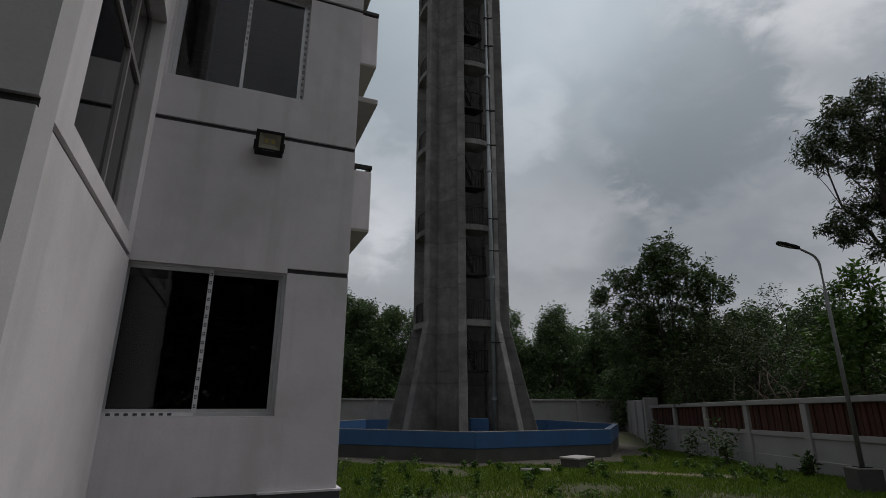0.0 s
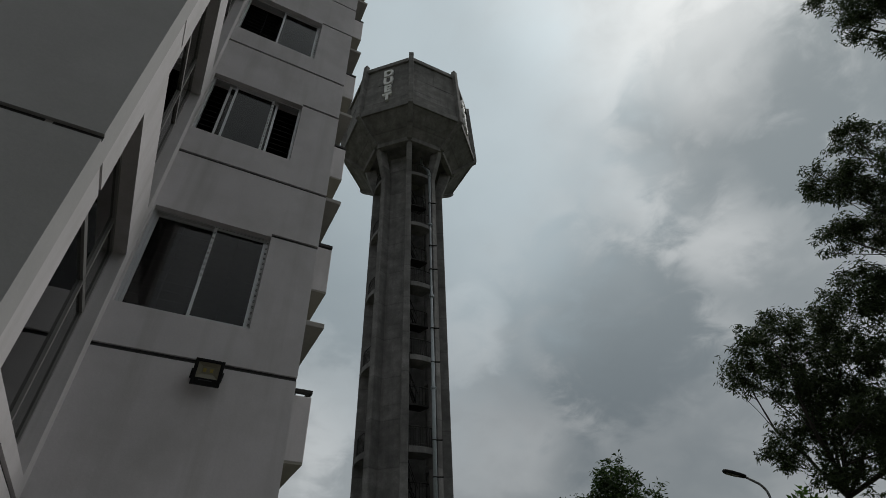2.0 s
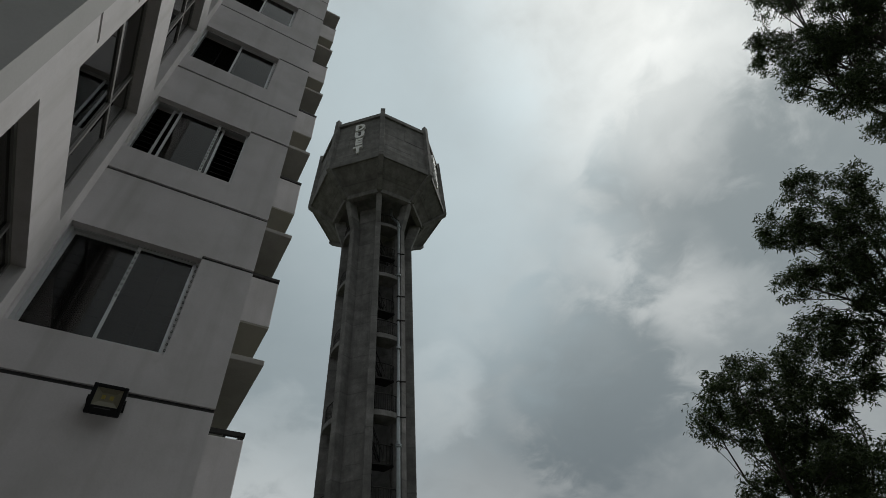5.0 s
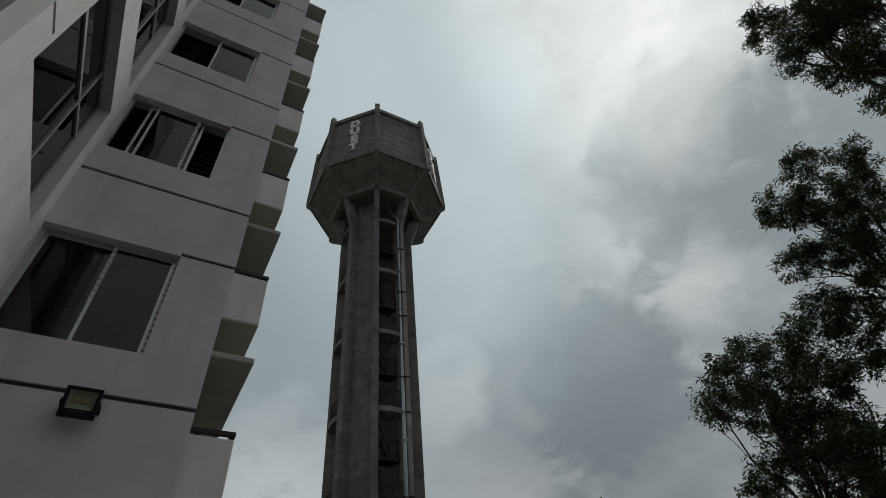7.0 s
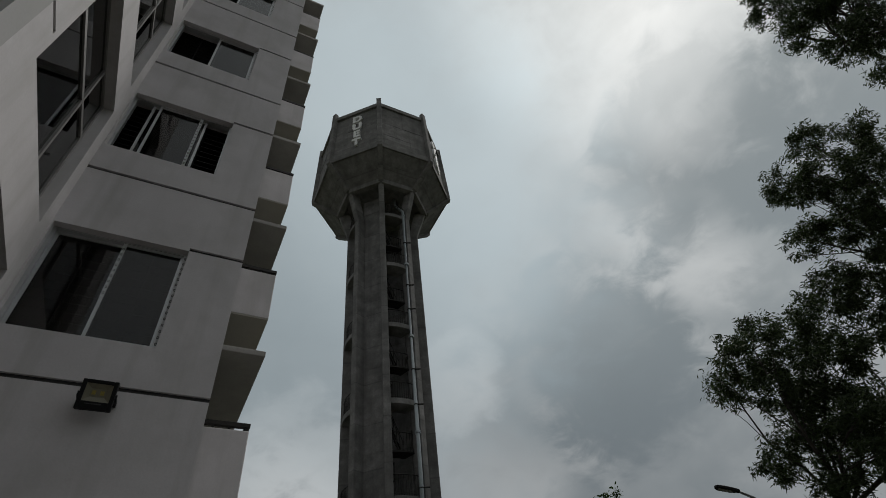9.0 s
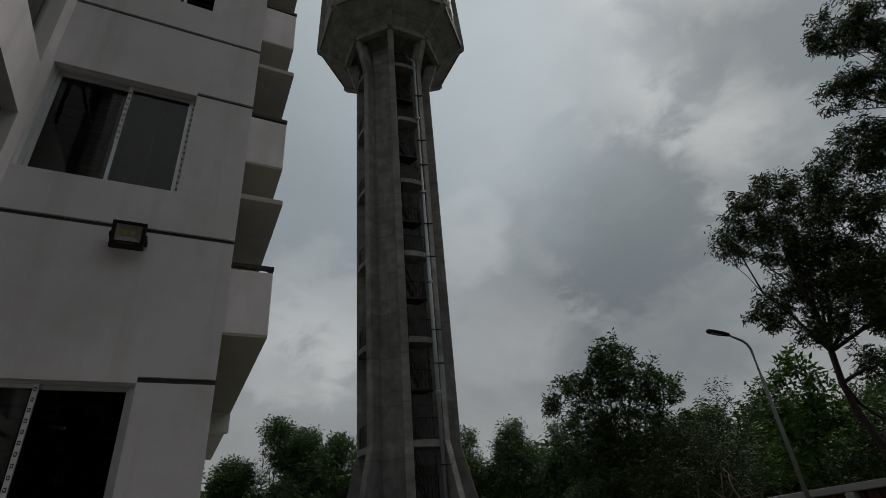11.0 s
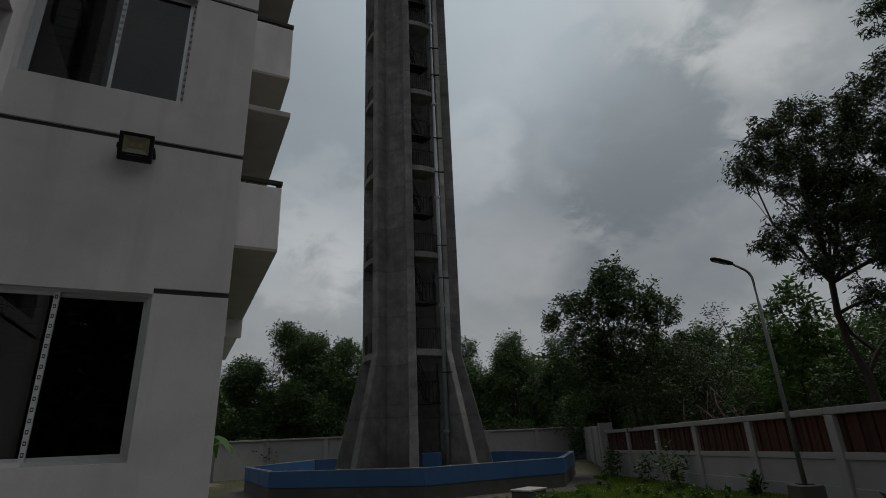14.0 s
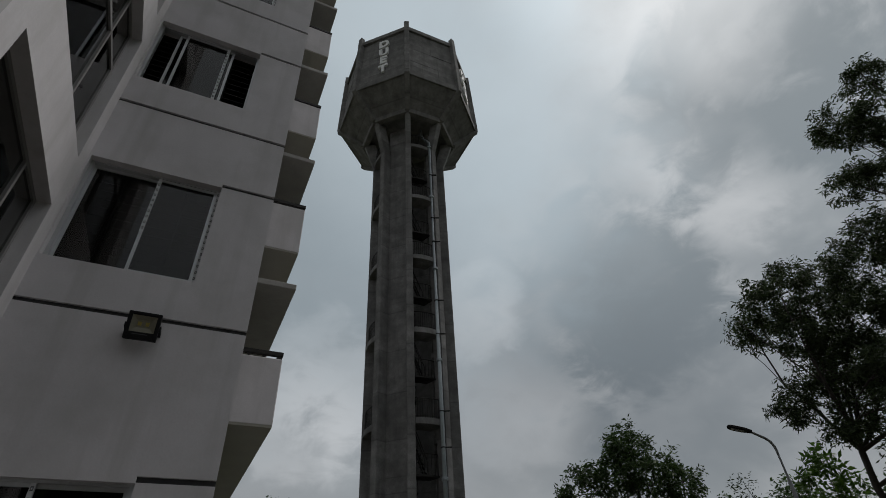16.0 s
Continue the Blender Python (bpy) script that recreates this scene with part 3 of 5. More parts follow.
def balconies():
    for k in range(6):
        z = 4.12 + 3.01 * k
        g = Geo()
        g.box((EDGE_X, 7.83, z), (2.69, 7.95, z + 1.0))
        g.box((2.57, 7.95, z), (2.69, 12.45, z + 1.0))
        g.box((EDGE_X, 12.45, z), (2.69, 12.57, z + 1.0))
        body = part("balcony", g, PLASTER, building, "white plastered balcony parapet", bevel=0.012, shift=B0)
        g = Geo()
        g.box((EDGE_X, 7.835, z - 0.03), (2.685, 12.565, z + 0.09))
        part("balcony_floor", g, SOFFIT, body, "olive soffit with shade in its colour", shift=B0)
        g = Geo()
        g.box((EDGE_X, 7.85, z + 1.06), (2.70, 7.92, z + 1.12))
        g.box((2.63, 7.92, z + 1.06), (2.70, 12.5, z + 1.12))
        for x, y in ((2.2, 7.885), (2.42, 7.885), (2.66, 7.885), (2.665, 9.3), (2.665, 10.9), (2.665, 12.3)):
            g.box((x - 0.02, y - 0.02, z + 1.0), (x + 0.02, y + 0.02, z + 1.06))
        part("handrail", g, STEEL_DARK, body, "black steel handrail", shift=B0)
        # sunshade above the balcony opening
        g = Geo()
        g.box((EDGE_X, 7.83, z + 2.26), (2.74, 12.4, z + 2.36))
        part("sunshade", g, CONCRETE_LIGHT, building, "thin concrete sunshade slab", bevel=0.01, shift=B0)
    g = Geo()
    g.box((EDGE_X, 12.57, 3.72), (2.69, 12.8, 4.09))
    g.box((EDGE_X, 13.2, 3.9), (2.7, 17.5, 4.9))
    part("end_beam", g, PLASTER, building, shift=B0)


build_walls()
for k in range(STOREYS):
    front_window(k)
balconies()


def floodlight():
    at = (1.085, 5.818, 4.205)
    t = thing("floodlight", at, "black square floodlight bolted to the white wall", "lamp", turn=-4.1)
    g = Geo()
    tilt = pose(0, -0.15, 0, 16, 0, 0)
    g.box((-0.145, 0.0, -0.135), (0.145, 0.03, 0.135), tilt)
    for i in range(7):
        x = -0.10 + i * 0.033
        g.box((x - 0.004, 0.03, -0.11), (x + 0.004, 0.06, 0.11), tilt)
    part("housing", g, BLACK, t, bevel=0.006)
    g = Geo()
    for a, b in (((-0.145, -0.135), (-0.110, 0.135)), ((0.110, -0.135), (0.145, 0.135)), ((-0.110, -0.135), (0.110, -0.062)), ((-0.110, 0.103), (0.110, 0.135))):
        g.box((a[0], -0.035, a[1]), (b[0], -0.001, b[1]), tilt)
    part("bezel", g, BLACK, t, bevel=0.004)
    g = Geo()
    rim = [(-0.109, -0.024, -0.061), (0.109, -0.024, -0.061), (0.109, -0.024, 0.102), (-0.109, -0.024, 0.102)]
    bed = [(-0.062, -0.003, -0.016), (0.062, -0.003, -0.016), (0.062, -0.003, 0.060), (-0.062, -0.003, 0.060)]
    g.add([tilt @ Vector(p) for p in rim + bed], [(0, 1, 5, 4), (1, 2, 6, 5), (2, 3, 7, 6), (3, 0, 4, 7), (4, 5, 6, 7)])
    part("reflector", g, REFLECTOR, t, "pale sloped reflector behind the glass")
    for x in (-0.034, 0.034):
        g = Geo()
        g.box((x - 0.016, -0.006, 0.004), (x + 0.016, -0.0035, 0.042), tilt)
        part("led_chip", g, CHIP, t, "yellow light chip")
    g = Geo()
    g.box((-0.075, -0.037, -0.088), (0.06, -0.0355, -0.080), tilt)
    part("name_bar", g, PLINTH, t)
    g = Geo()
    g.box((-0.16, -0.165, -0.02), (-0.143, 0.0, 0.02))
    g.box((0.143, -0.165, -0.02), (0.16, 0.0, 0.02))
    g.box((-0.16, -0.012, -0.021), (0.16, 0.0, 0.021))
    part("bracket", g, BLACK, t)
    g = Geo()
    g.tube([(0.05, -0.11, 0.02), (0.08, -0.05, 0.10), (0.1, -0.008, 0.16)], 0.006, 6)
    part("cable", g, BLACK, t)


floodlight()

# ---- water tower ----
TC, TURN_T = (13.93, 25.38), 242.9
FLOOR_T = GROUND - 0.1
tower = thing("water_tower", (TC[0], TC[1], 0), "tall raw concrete octagonal water tower with ribs and stair landings", "water tower", turn=TURN_T)


def vert(i, r, z=0.0):
    a = radians(-45.0 * i)
    return Vector((r * math.cos(a), r * math.sin(a), z))


def fin_frame(i):
    """Axes at a corner of the tower: x outwards, y up, z across."""
    a = radians(-45.0 * i)
    o, c = Vector((math.cos(a), math.sin(a), 0)), Vector((math.sin(a), -math.cos(a), 0))
    return Matrix(((o.x, 0, c.x, 0), (o.y, 0, c.y, 0), (0, 1, 0, 0), (0, 0, 0, 1)))


NECK, RING_R, RING_Z, DRUM_R, DRUM_Z, RIM_R, RIM_Z = 30.75, 3.5, 33.44, 5.62, 35.25, 5.40, 41.85


def octagon_band(g, r0, z0, r1, z1, thick, only=None, inset=0.0):
    """Sloping slabs between neighbouring corners, from radius r0 at z0 to r1 at z1."""
    for i in range(8):
        if only and i not in only:
            continue
        p = []
        for r, z in ((r0, z0), (r1, z1), (r1 - thick, z1), (r0 - thick, z0)):
            a, b = vert(i, r, z), vert(i + 1, r, z)
            d = (b - a).normalized() * inset
            p += [a + d, b - d]
        g.add(p, ((0, 1, 3, 2), (2, 3, 5, 4), (4, 5, 7, 6), (6, 7, 1, 0), (0, 2, 4, 6), (1, 7, 5, 3)))


def cast(g, i, low, high, f, u, thick, proud):
    """One cast slab on face i, between fractions f of the slope and u of the width, a little proud of its neighbours."""
    p = []
    for back in (0.0, thick):
        for q, w in ((f[0] + 0.0015, u[0] + 0.001), (f[0] + 0.0015, u[1] - 0.001), (f[1] - 0.0015, u[1] - 0.001), (f[1] - 0.0015, u[0] + 0.001)):
            r, z = low[0] + (high[0] - low[0]) * q + proud - back, low[1] + (high[1] - low[1]) * q
            p.append(vert(i, r, z).lerp(vert(i + 1, r, z), 0.03 + 0.94 * w))
    g.add(p, ((0, 1, 2, 3), (7, 6, 5, 4), (0, 4, 5, 1), (1, 5, 6, 2), (2, 6, 7, 3), (3, 7, 4, 0)))


def build_tower():
    for i in range(8):
        m = fin_frame(i)
        g = Geo()
        g.prism([(2.0, FLOOR_T), (4.08, FLOOR_T), (2.63, 5.5), (2.68, NECK), (RING_R, RING_Z), (2.6, RING_Z), (2.0, NECK)], -0.21, 0.21, m)
        fin = part("buttress", g, CONCRETE, tower, bevel=0.03)
        g = Geo()
        g.prism([(RING_R - 0.1, RING_Z - 0.1), (RING_R + 0.25, RING_Z - 0.05), (DRUM_R + 0.14, DRUM_Z - 0.1), (DRUM_R + 0.14, DRUM_Z + 0.25), (DRUM_R - 0.3, DRUM_Z + 0.1),
                 (RING_R - 0.1, RING_Z + 0.3)], -0.2, 0.2, m)
        part("cone_rib", g, CONCRETE, fin, bevel=0.03)
        g = Geo()
        g.prism([(DRUM_R - 0.25, DRUM_Z + 0.1), (DRUM_R + 0.14, DRUM_Z + 0.25), (RIM_R + 0.14, RIM_Z + 0.72), (RIM_R - 0.22, RIM_Z + 0.72)], -0.2, 0.2, m)
        part("drum_rib", g, CONCRETE, fin, bevel=0.03)
    # solid shaft panels between every other pair of corners
    for i in (0, 2, 4, 6):
        for z0, z1 in ((FLOOR_T, 3.0), (3.012, 8.0), (8.012, 13.0), (13.012, 18.0), (18.012, 23.0), (23.012, 28.0), (28.012, RING_Z - 0.2)):
            g = Geo()
            octagon_band(g, 2.10, z0, 2.10, z1, 0.2, only=(i,), inset=0.08)
            part("panel", g, CONCRETE, tower)
    # ring beams and tank
    for name, r0, z0, r1, z1, th in (("ring_beam", RING_R + 0.16, RING_Z - 0.22, RING_R + 0.2, RING_Z + 0.26, 0.45),
                                     ("drum_foot_beam", DRUM_R + 0.03, DRUM_Z - 0.1, DRUM_R + 0.02, DRUM_Z + 0.5, 0.3),
                                     ("rim_beam", RIM_R + 0.07, RIM_Z - 0.35, RIM_R + 0.06, RIM_Z + 0.12, 0.35)):
        for i in range(8):
            g = Geo()
            octagon_band(g, r0, z0, r1, z1, th, only=(i,), inset=0.1)
            part(name, g, CONCRETE, tower, bevel=0.02)
    rng = random.Random(4)
    for i in range(8):
        # board-marked casts of the cone and the drum, with open joints
        for j in range(2):
            for k in range(3):
                g = Geo()
                cast(g, i, (RING_R + 0.05, RING_Z + 0.05), (DRUM_R - 0.06, DRUM_Z - 0.05), (j / 2, (j + 1) / 2), (k / 3, (k + 1) / 3), 0.3, rng.uniform(-0.012, 0.012))
                part("cone_panel", g, CONCRETE, tower)
        cuts = (0.03, 0.30, 0.57, 0.98)
        for j in range(3):
            split = rng.choice(((0, 0.36, 0.7, 1), (0, 0.5, 1), (0, 0.3, 0.62, 1)))
            for u0, u1 in zip(split, split[1:]):
                g = Geo()
                cast(g, i, (DRUM_R - 0.12, DRUM_Z), (RIM_R - 0.12, RIM_Z), (cuts[j], cuts[j + 1]), (u0, u1), 0.2, rng.uniform(-0.018, 0.018))
                part("drum_panel", g, CONCRETE, tower)
    g = Geo()
    g.prism([tuple(vert(i, RING_R - 0.2).xy) for i in range(8)], RING_Z + 0.2, RING_Z + 0.4)
    part("tank_floor", g, CONCRETE, tower)
    g = Geo()
    octagon_band(g, RING_R - 0.15, RING_Z + 0.1, DRUM_R - 0.28, DRUM_Z - 0.02, 0.1)
    octagon_band(g, DRUM_R - 0.3, DRUM_Z, RIM_R - 0.3, RIM_Z - 0.1, 0.1)
    part("tank_lining", g, CONCRETE_DARK, tower)
    g = Geo()
    g.prism([tuple(vert(i, RIM_R - 0.1).xy) for i in range(8)], RIM_Z - 0.4, RIM_Z - 0.2)
    part("tank_roof", g, CONCRETE, tower)


def arc_points(i, r, n=10, trim=0.0):
    """Points of an arc from corner i to the next one."""
    a0, a1 = radians(-45.0 * i) - trim, radians(-45.0 * (i + 1)) + trim
    return [(r * math.cos(a0 + (a1 - a0) * k / n), r * math.sin(a0 + (a1 - a0) * k / n)) for k in range(n + 1)]


def build_landings():
    trim = 0.085
    g = Geo()
    g.tube([(0, 0, 0), (0, 0, 1.03)], 0.014, 5)
    bar_data = data_of("baluster", g, STEEL_DARK)
    for k in range(6):
        z = 5.52 + 5.07 * k
        for i in (1, 3, 5, 7):
            g = Geo()
            out = arc_points(i, 2.60, 10, trim)
            inn = arc_points(i, 1.55, 10, trim * 1.4)
            g.prism(out + inn[::-1], z - 0.32, z)
            slab = part("landing", g, CONCRETE, tower, "curved concrete landing with rail", bevel=0.015)
            g = Geo()
            rail = arc_points(i, 2.5, 10, trim)
            g.tube([(x, y, z + 1.03) for x, y in rail], 0.026, 6)
            part("top_rail", g, STEEL_DARK, slab, "black steel rail")
            g = Geo()
            g.tube([(x, y, z + 0.12) for x, y in rail], 0.014, 5)
            part("bottom_rail", g, STEEL_DARK, slab)
            for x, y in arc_points(i, 2.5, 12, trim)[1:-1]:
                piece("baluster", bar_data, slab, pose(x, y, z))
    # half landings in dark steel
    for k in range(7):
        z = 3.05 + 4.97 * k
        if z > 30:
            continue
        for i in (3, 7):
            g = Geo()
            g.prism(arc_points(i, 2.12, 8, 0.1) + arc_points(i, 1.35, 8, 0.12)[::-1], z - 0.09, z)
            deck = part("half_landing", g, STEEL_DARK, tower, "dark steel plate landing")
            g = Geo()
            g.tube([(x, y, z + 0.98) for x, y in arc_points(i, 2.08, 8, 0.12)], 0.022, 6)
            part("top_rail", g, STEEL_DARK, deck)
            for x, y in arc_points(i, 2.08, 6, 0.12):
                piece("baluster", bar_data, deck, pose(x, y, z - 0.03))
    # steep flights between half landings and landings
    step_geo = Geo()
    step_geo.box((-0.1, -0.24, -0.015), (0.1, 0.24, 0.015))
    step_data = data_of("flight_tread", step_geo, STEEL_DARK)
    for turn, first in ((22.5, 0), (202.5, 1)):
        m = pose(0, 0, 0, 0, 0, turn)
        for k in range(6):
            if first == 0:
                a, b = Vector((1.55, 0.10, 3.05 + 4.97 * k)), Vector((0.95, -0.62, 5.48 + 5.07 * k))
            else:
                a, b = Vector((1.55, 0.10, 5.52 + 5.07 * k)), Vector((0.95, -0.62, 3.0 + 4.97 * (k + 1)))
            if b.z > 31:
                continue
            way = (b - a).xy.normalized()
            side = Vector((-way.y, way.x, 0)) * 0.27
            g = Geo()
            for edge in (-side, side):
                g.tube([m @ (a + edge), m @ (b + edge)], 0.035, 6)
                g.tube([m @ (a + edge + Vector((0, 0, 0.9))), m @ (b + edge + Vector((0, 0, 0.9)))], 0.022, 6)
                for q in (0.0, 0.33, 0.67, 1.0):
                    p = a.lerp(b, q) + edge
                    g.tube([m @ p, m @ (p + Vector((0, 0, 0.9)))], 0.014, 5)
            flight = part("stair_flight", g, STEEL_DARK, tower, "black steel stair flight with rails")
            heading = math.degrees(math.atan2(way.y, way.x))
            for j in range(1, 11):
                p = a.lerp(b, j / 11)
                piece("flight_tread", step_data, flight, m @ pose(p.x, p.y, p.z, 0, 0, heading))
    g = Geo()
    g.tube([(0, 0, FLOOR_T), (0, 0, RING_Z + 0.2)], 0.13, 12)
    part("riser_pipe", g, GALVANISED, tower, "steel riser pipe", smooth=True)
    g = Geo()
    g.tube([(0.55, -0.35, FLOOR_T), (0.55, -0.35, RING_Z + 0.2)], 0.09, 10)
    part("riser_pipe", g, GALVANISED, tower, smooth=True)


def build_tower_pipe():
    a = radians(36.5)
    r = 2.62
    x, y = r * math.cos(a), r * math.sin(a)
    g = Geo()
    pts = [(x, y, FLOOR_T), (x, y, 15), (x, y, 31.2), (x * 0.985, y * 0.985, 31.45), (x * 0.80, y * 0.72, 32.5), (x * 0.74, y * 0.66, 32.8), (x * 0.72, y * 0.64, 33.6)]
    g.tube(pts, 0.105, 14)
    pipe = part("outlet_pipe", g, GALVANISED, tower, "galvanised water pipe with flanges", smooth=True)
    for z in (1.7, 7.76, 13.82, 19.9, 25.9, 30.9):
        g = Geo()
        g.tube([(x, y, z - 0.06), (x, y, z - 0.012)], 0.165, 14)
        g.tube([(x, y, z + 0.012), (x, y, z + 0.06)], 0.165, 14)
        for k in range(6):
            b = k * 1.0472
            g.tube([(x + 0.135 * math.cos(b), y + 0.135 * math.sin(b), z - 0.09), (x + 0.135 * math.cos(b), y + 0.135 * math.sin(b), z + 0.09)], 0.015, 5)
        part("flange", g, GALVANISED, pipe)
    for z in (4.4, 9.2, 11.0, 15.4, 17.6, 22.0, 24.0, 28.0):
        g = Geo()
        g.tube([(x, y, z - 0.025), (x, y, z + 0.025)], 0.125, 12)
        g.box((x - 0.02, y - 0.02, z - 0.02), (x + 0.08, y + 0.42, z + 0.02))
        part("pipe_clamp", g, STEEL_DARK, pipe)


def build_letters():
    for side in (0, 6):
        for j, ch in enumerate("DUET"):
            cu = bpy.data.curves.new("letter", "FONT")
            cu.body, cu.size, cu.extrude, cu.align_x, cu.offset = ch, 1.16, 0.09, "CENTER", 0.06
            tmp = bpy.data.objects.new("letter_curve", cu)
            scene.collection.objects.link(tmp)
            me = bpy.data.meshes.new_from_object(tmp.evaluated_get(bpy.context.evaluated_depsgraph_get()))
            bpy.data.objects.remove(tmp)
            me.name = "letter"
            me.materials.clear()
            me.materials.append(LETTER)
            f0 = 0.745 - 0.178 * j
            z = DRUM_Z + (RIM_Z - DRUM_Z) * f0 - 0.15
            r = DRUM_R + (RIM_R - DRUM_R) * f0 - 0.04
            a, b = vert(side, r, z), vert(side + 1, r, z)
            right = (a - b).normalized()
            out = Vector((right.y, -right.x, 0))
            at = a * 0.53 + b * 0.47 + out * 0.02
            m = Matrix(((right.x, 0, out.x, at.x), (right.y, 0, out.y, at.y), (0, 1, 0, at.z), (0, 0, 0, 1)))
            ob = piece("letter", me, tower, m)
            tagged(ob, "white painted raised letter")


build_tower()
build_landings()
build_tower_pipe()
build_letters()

# ---- basin round the tower's foot ----


def build_basin():
    t = thing("basin", (TC[0], TC[1], GROUND), "octagonal basin wall painted blue above damp grey concrete", "basin", turn=245.4)
    R, top, mid = 8.2, 0.46 - GROUND, -0.13 - GROUND
    for i in range(8):
        g = Geo()
        octagon_band(g, R, mid, R, top, 0.22, only=(i,))
        part("wall", g, BLUE, t, "blue painted wall", bevel=0.02)
        g = Geo()
        octagon_band(g, R - 0.03, -0.45, R - 0.03, mid, 0.18, only=(i,))
        part("footing", g, CONCRETE_DARK, t, "damp grey concrete footing")
        g = Geo()
        octagon_band(g, R + 0.004, top - 0.006, R + 0.003, top + 0.012, 0.035, only=(i,))
        octagon_band(g, R - 0.19, top - 0.006, R - 0.19, top + 0.012, 0.035, only=(i,))
        part("worn_edge", g, CONCRETE_LIGHT, t, "pale worn edge of the rim")
    g = Geo()
    g.prism([tuple(vert(i, R - 0.3).xy) for i in range(8)], -0.02, 0.06)
    part("floor", g, CONCRETE_DARK, t)
    g = Geo()
    g.box((1.6, 0.25, 0.06), (2.3, 1.15, 1.22))
    part("valve_box", g, BLUE, t, "blue painted concrete box", bevel=0.02)


build_basin()


def ground_bits():
    g = Geo()
    g.box((-0.5, -0.35, 0), (0.5, 0.35, 0.32))
    t = thing("concrete_block", (13.0, 15.3, ground_height(13.0, 15.3) - 0.03), "low pale concrete cover slab beside the basin", "concrete slab", turn=18)
    part("base", g, CONCRETE_DARK, t, bevel=0.015)
    g = Geo()
    g.box((-0.53, -0.38, 0.32), (0.53, 0.38, 0.385))
    part("cover", g, CONCRETE_LIGHT, t, "pale cover slab", bevel=0.012)
    g = Geo()
    g.tube([(-0.45, 0, 0.07), (0.45, 0, 0.07)], 0.07, 12)
    single("pipe_offcut", g, CONCRETE_LIGHT, "short grey pipe lying on the grass", "pipe", at=(10.5, 14.25, ground_height(10.5, 14.25) - 0.01), turn=-25, smooth=True)
    # drain kerb along the building
    g = Geo()
    g.box((3.55, 6.0, GROUND - 0.2), (3.72, 24.0, GROUND + 0.12))
    g.box((2.9, 6.0, GROUND - 0.2), (3.05, 24.0, GROUND + 0.12))
    single("drain_kerb", g, CONCRETE_LIGHT, "concrete kerbs of an open drain along the building", "kerb", kind="structure", bevel=0.012)


ground_bits()

# ---- boundary walls ----
FENCE_TURN = 241.25
FENCE_A = Vector((22.59, 20.67, 0))
FENCE_DIR = Vector((math.cos(radians(FENCE_TURN)), math.sin(radians(FENCE_TURN)), 0))
BAY, BAYS, FTOP, FMID, FFOOT, CLIMB = 3.2, 10, 1.385, 0.40, -0.23, 0.0205


def build_fence():
    t = thing("wall_east", (FENCE_A.x, FENCE_A.y, GROUND), "whitewashed boundary wall with posts and red brick screens", "boundary wall", kind="structure", turn=FENCE_TURN)
    g0 = -GROUND
    slat = Geo()
    slat.box((-0.075, -0.05, 0), (0.075, 0.05, 1.0))
    slat_data = data_of("brick_slat", slat, BRICK_RED)

    def top(x):
        return FTOP + CLIMB * x + g0

    def band(x, x0, x1, half, z0, z1):
        """A beam of one bay that climbs with the ground."""
        g = Geo()
        g.box((x0, -half, z0 + g0), (x1, half, z1 + g0), Matrix(((1, 0, 0, x), (0, 1, 0, 0), (CLIMB, 0, 1, CLIMB * x), (0, 0, 0, 1))))
        return g

    for k in range(BAYS + 1):
        x = k * BAY
        g = Geo()
        g.box((x - 0.13, -0.15, -0.3), (x + 0.13, 0.15, top(x) - 0.135))
        part("post", g, FENCE_WHITE, t, bevel=0.012)
        if k == BAYS:
            break
        a, b = 0.13, BAY - 0.13
        part("panel", band(x, a, b, 0.07, -0.8, FMID - 0.075), FENCE_WHITE, t)
        part("rail", band(x, a, b, 0.11, FMID - 0.075, FMID + 0.075), FENCE_WHITE, t, bevel=0.01)
        part("foot_beam", band(x, a, b, 0.10, -0.8, FFOOT), FENCE_WHITE, t, bevel=0.01)
        part("coping", band(x, -0.13, BAY - 0.13, 0.14, FTOP - 0.128, FTOP + 0.02), FENCE_WHITE, t, bevel=0.01)
        n = 15
        for j in range(n):
            xs = x + a + (b - a) * (j + 0.5) / n
            low = FMID + 0.077 + CLIMB * xs + g0
            h = top(xs) - 0.135 - low
            piece("brick_slat", slat_data, t, pose(xs, 0.02 * (j % 2), low, 0, 0, random.uniform(-6, 6)) @ Matrix.Diagonal((1, 1, h, 1)))


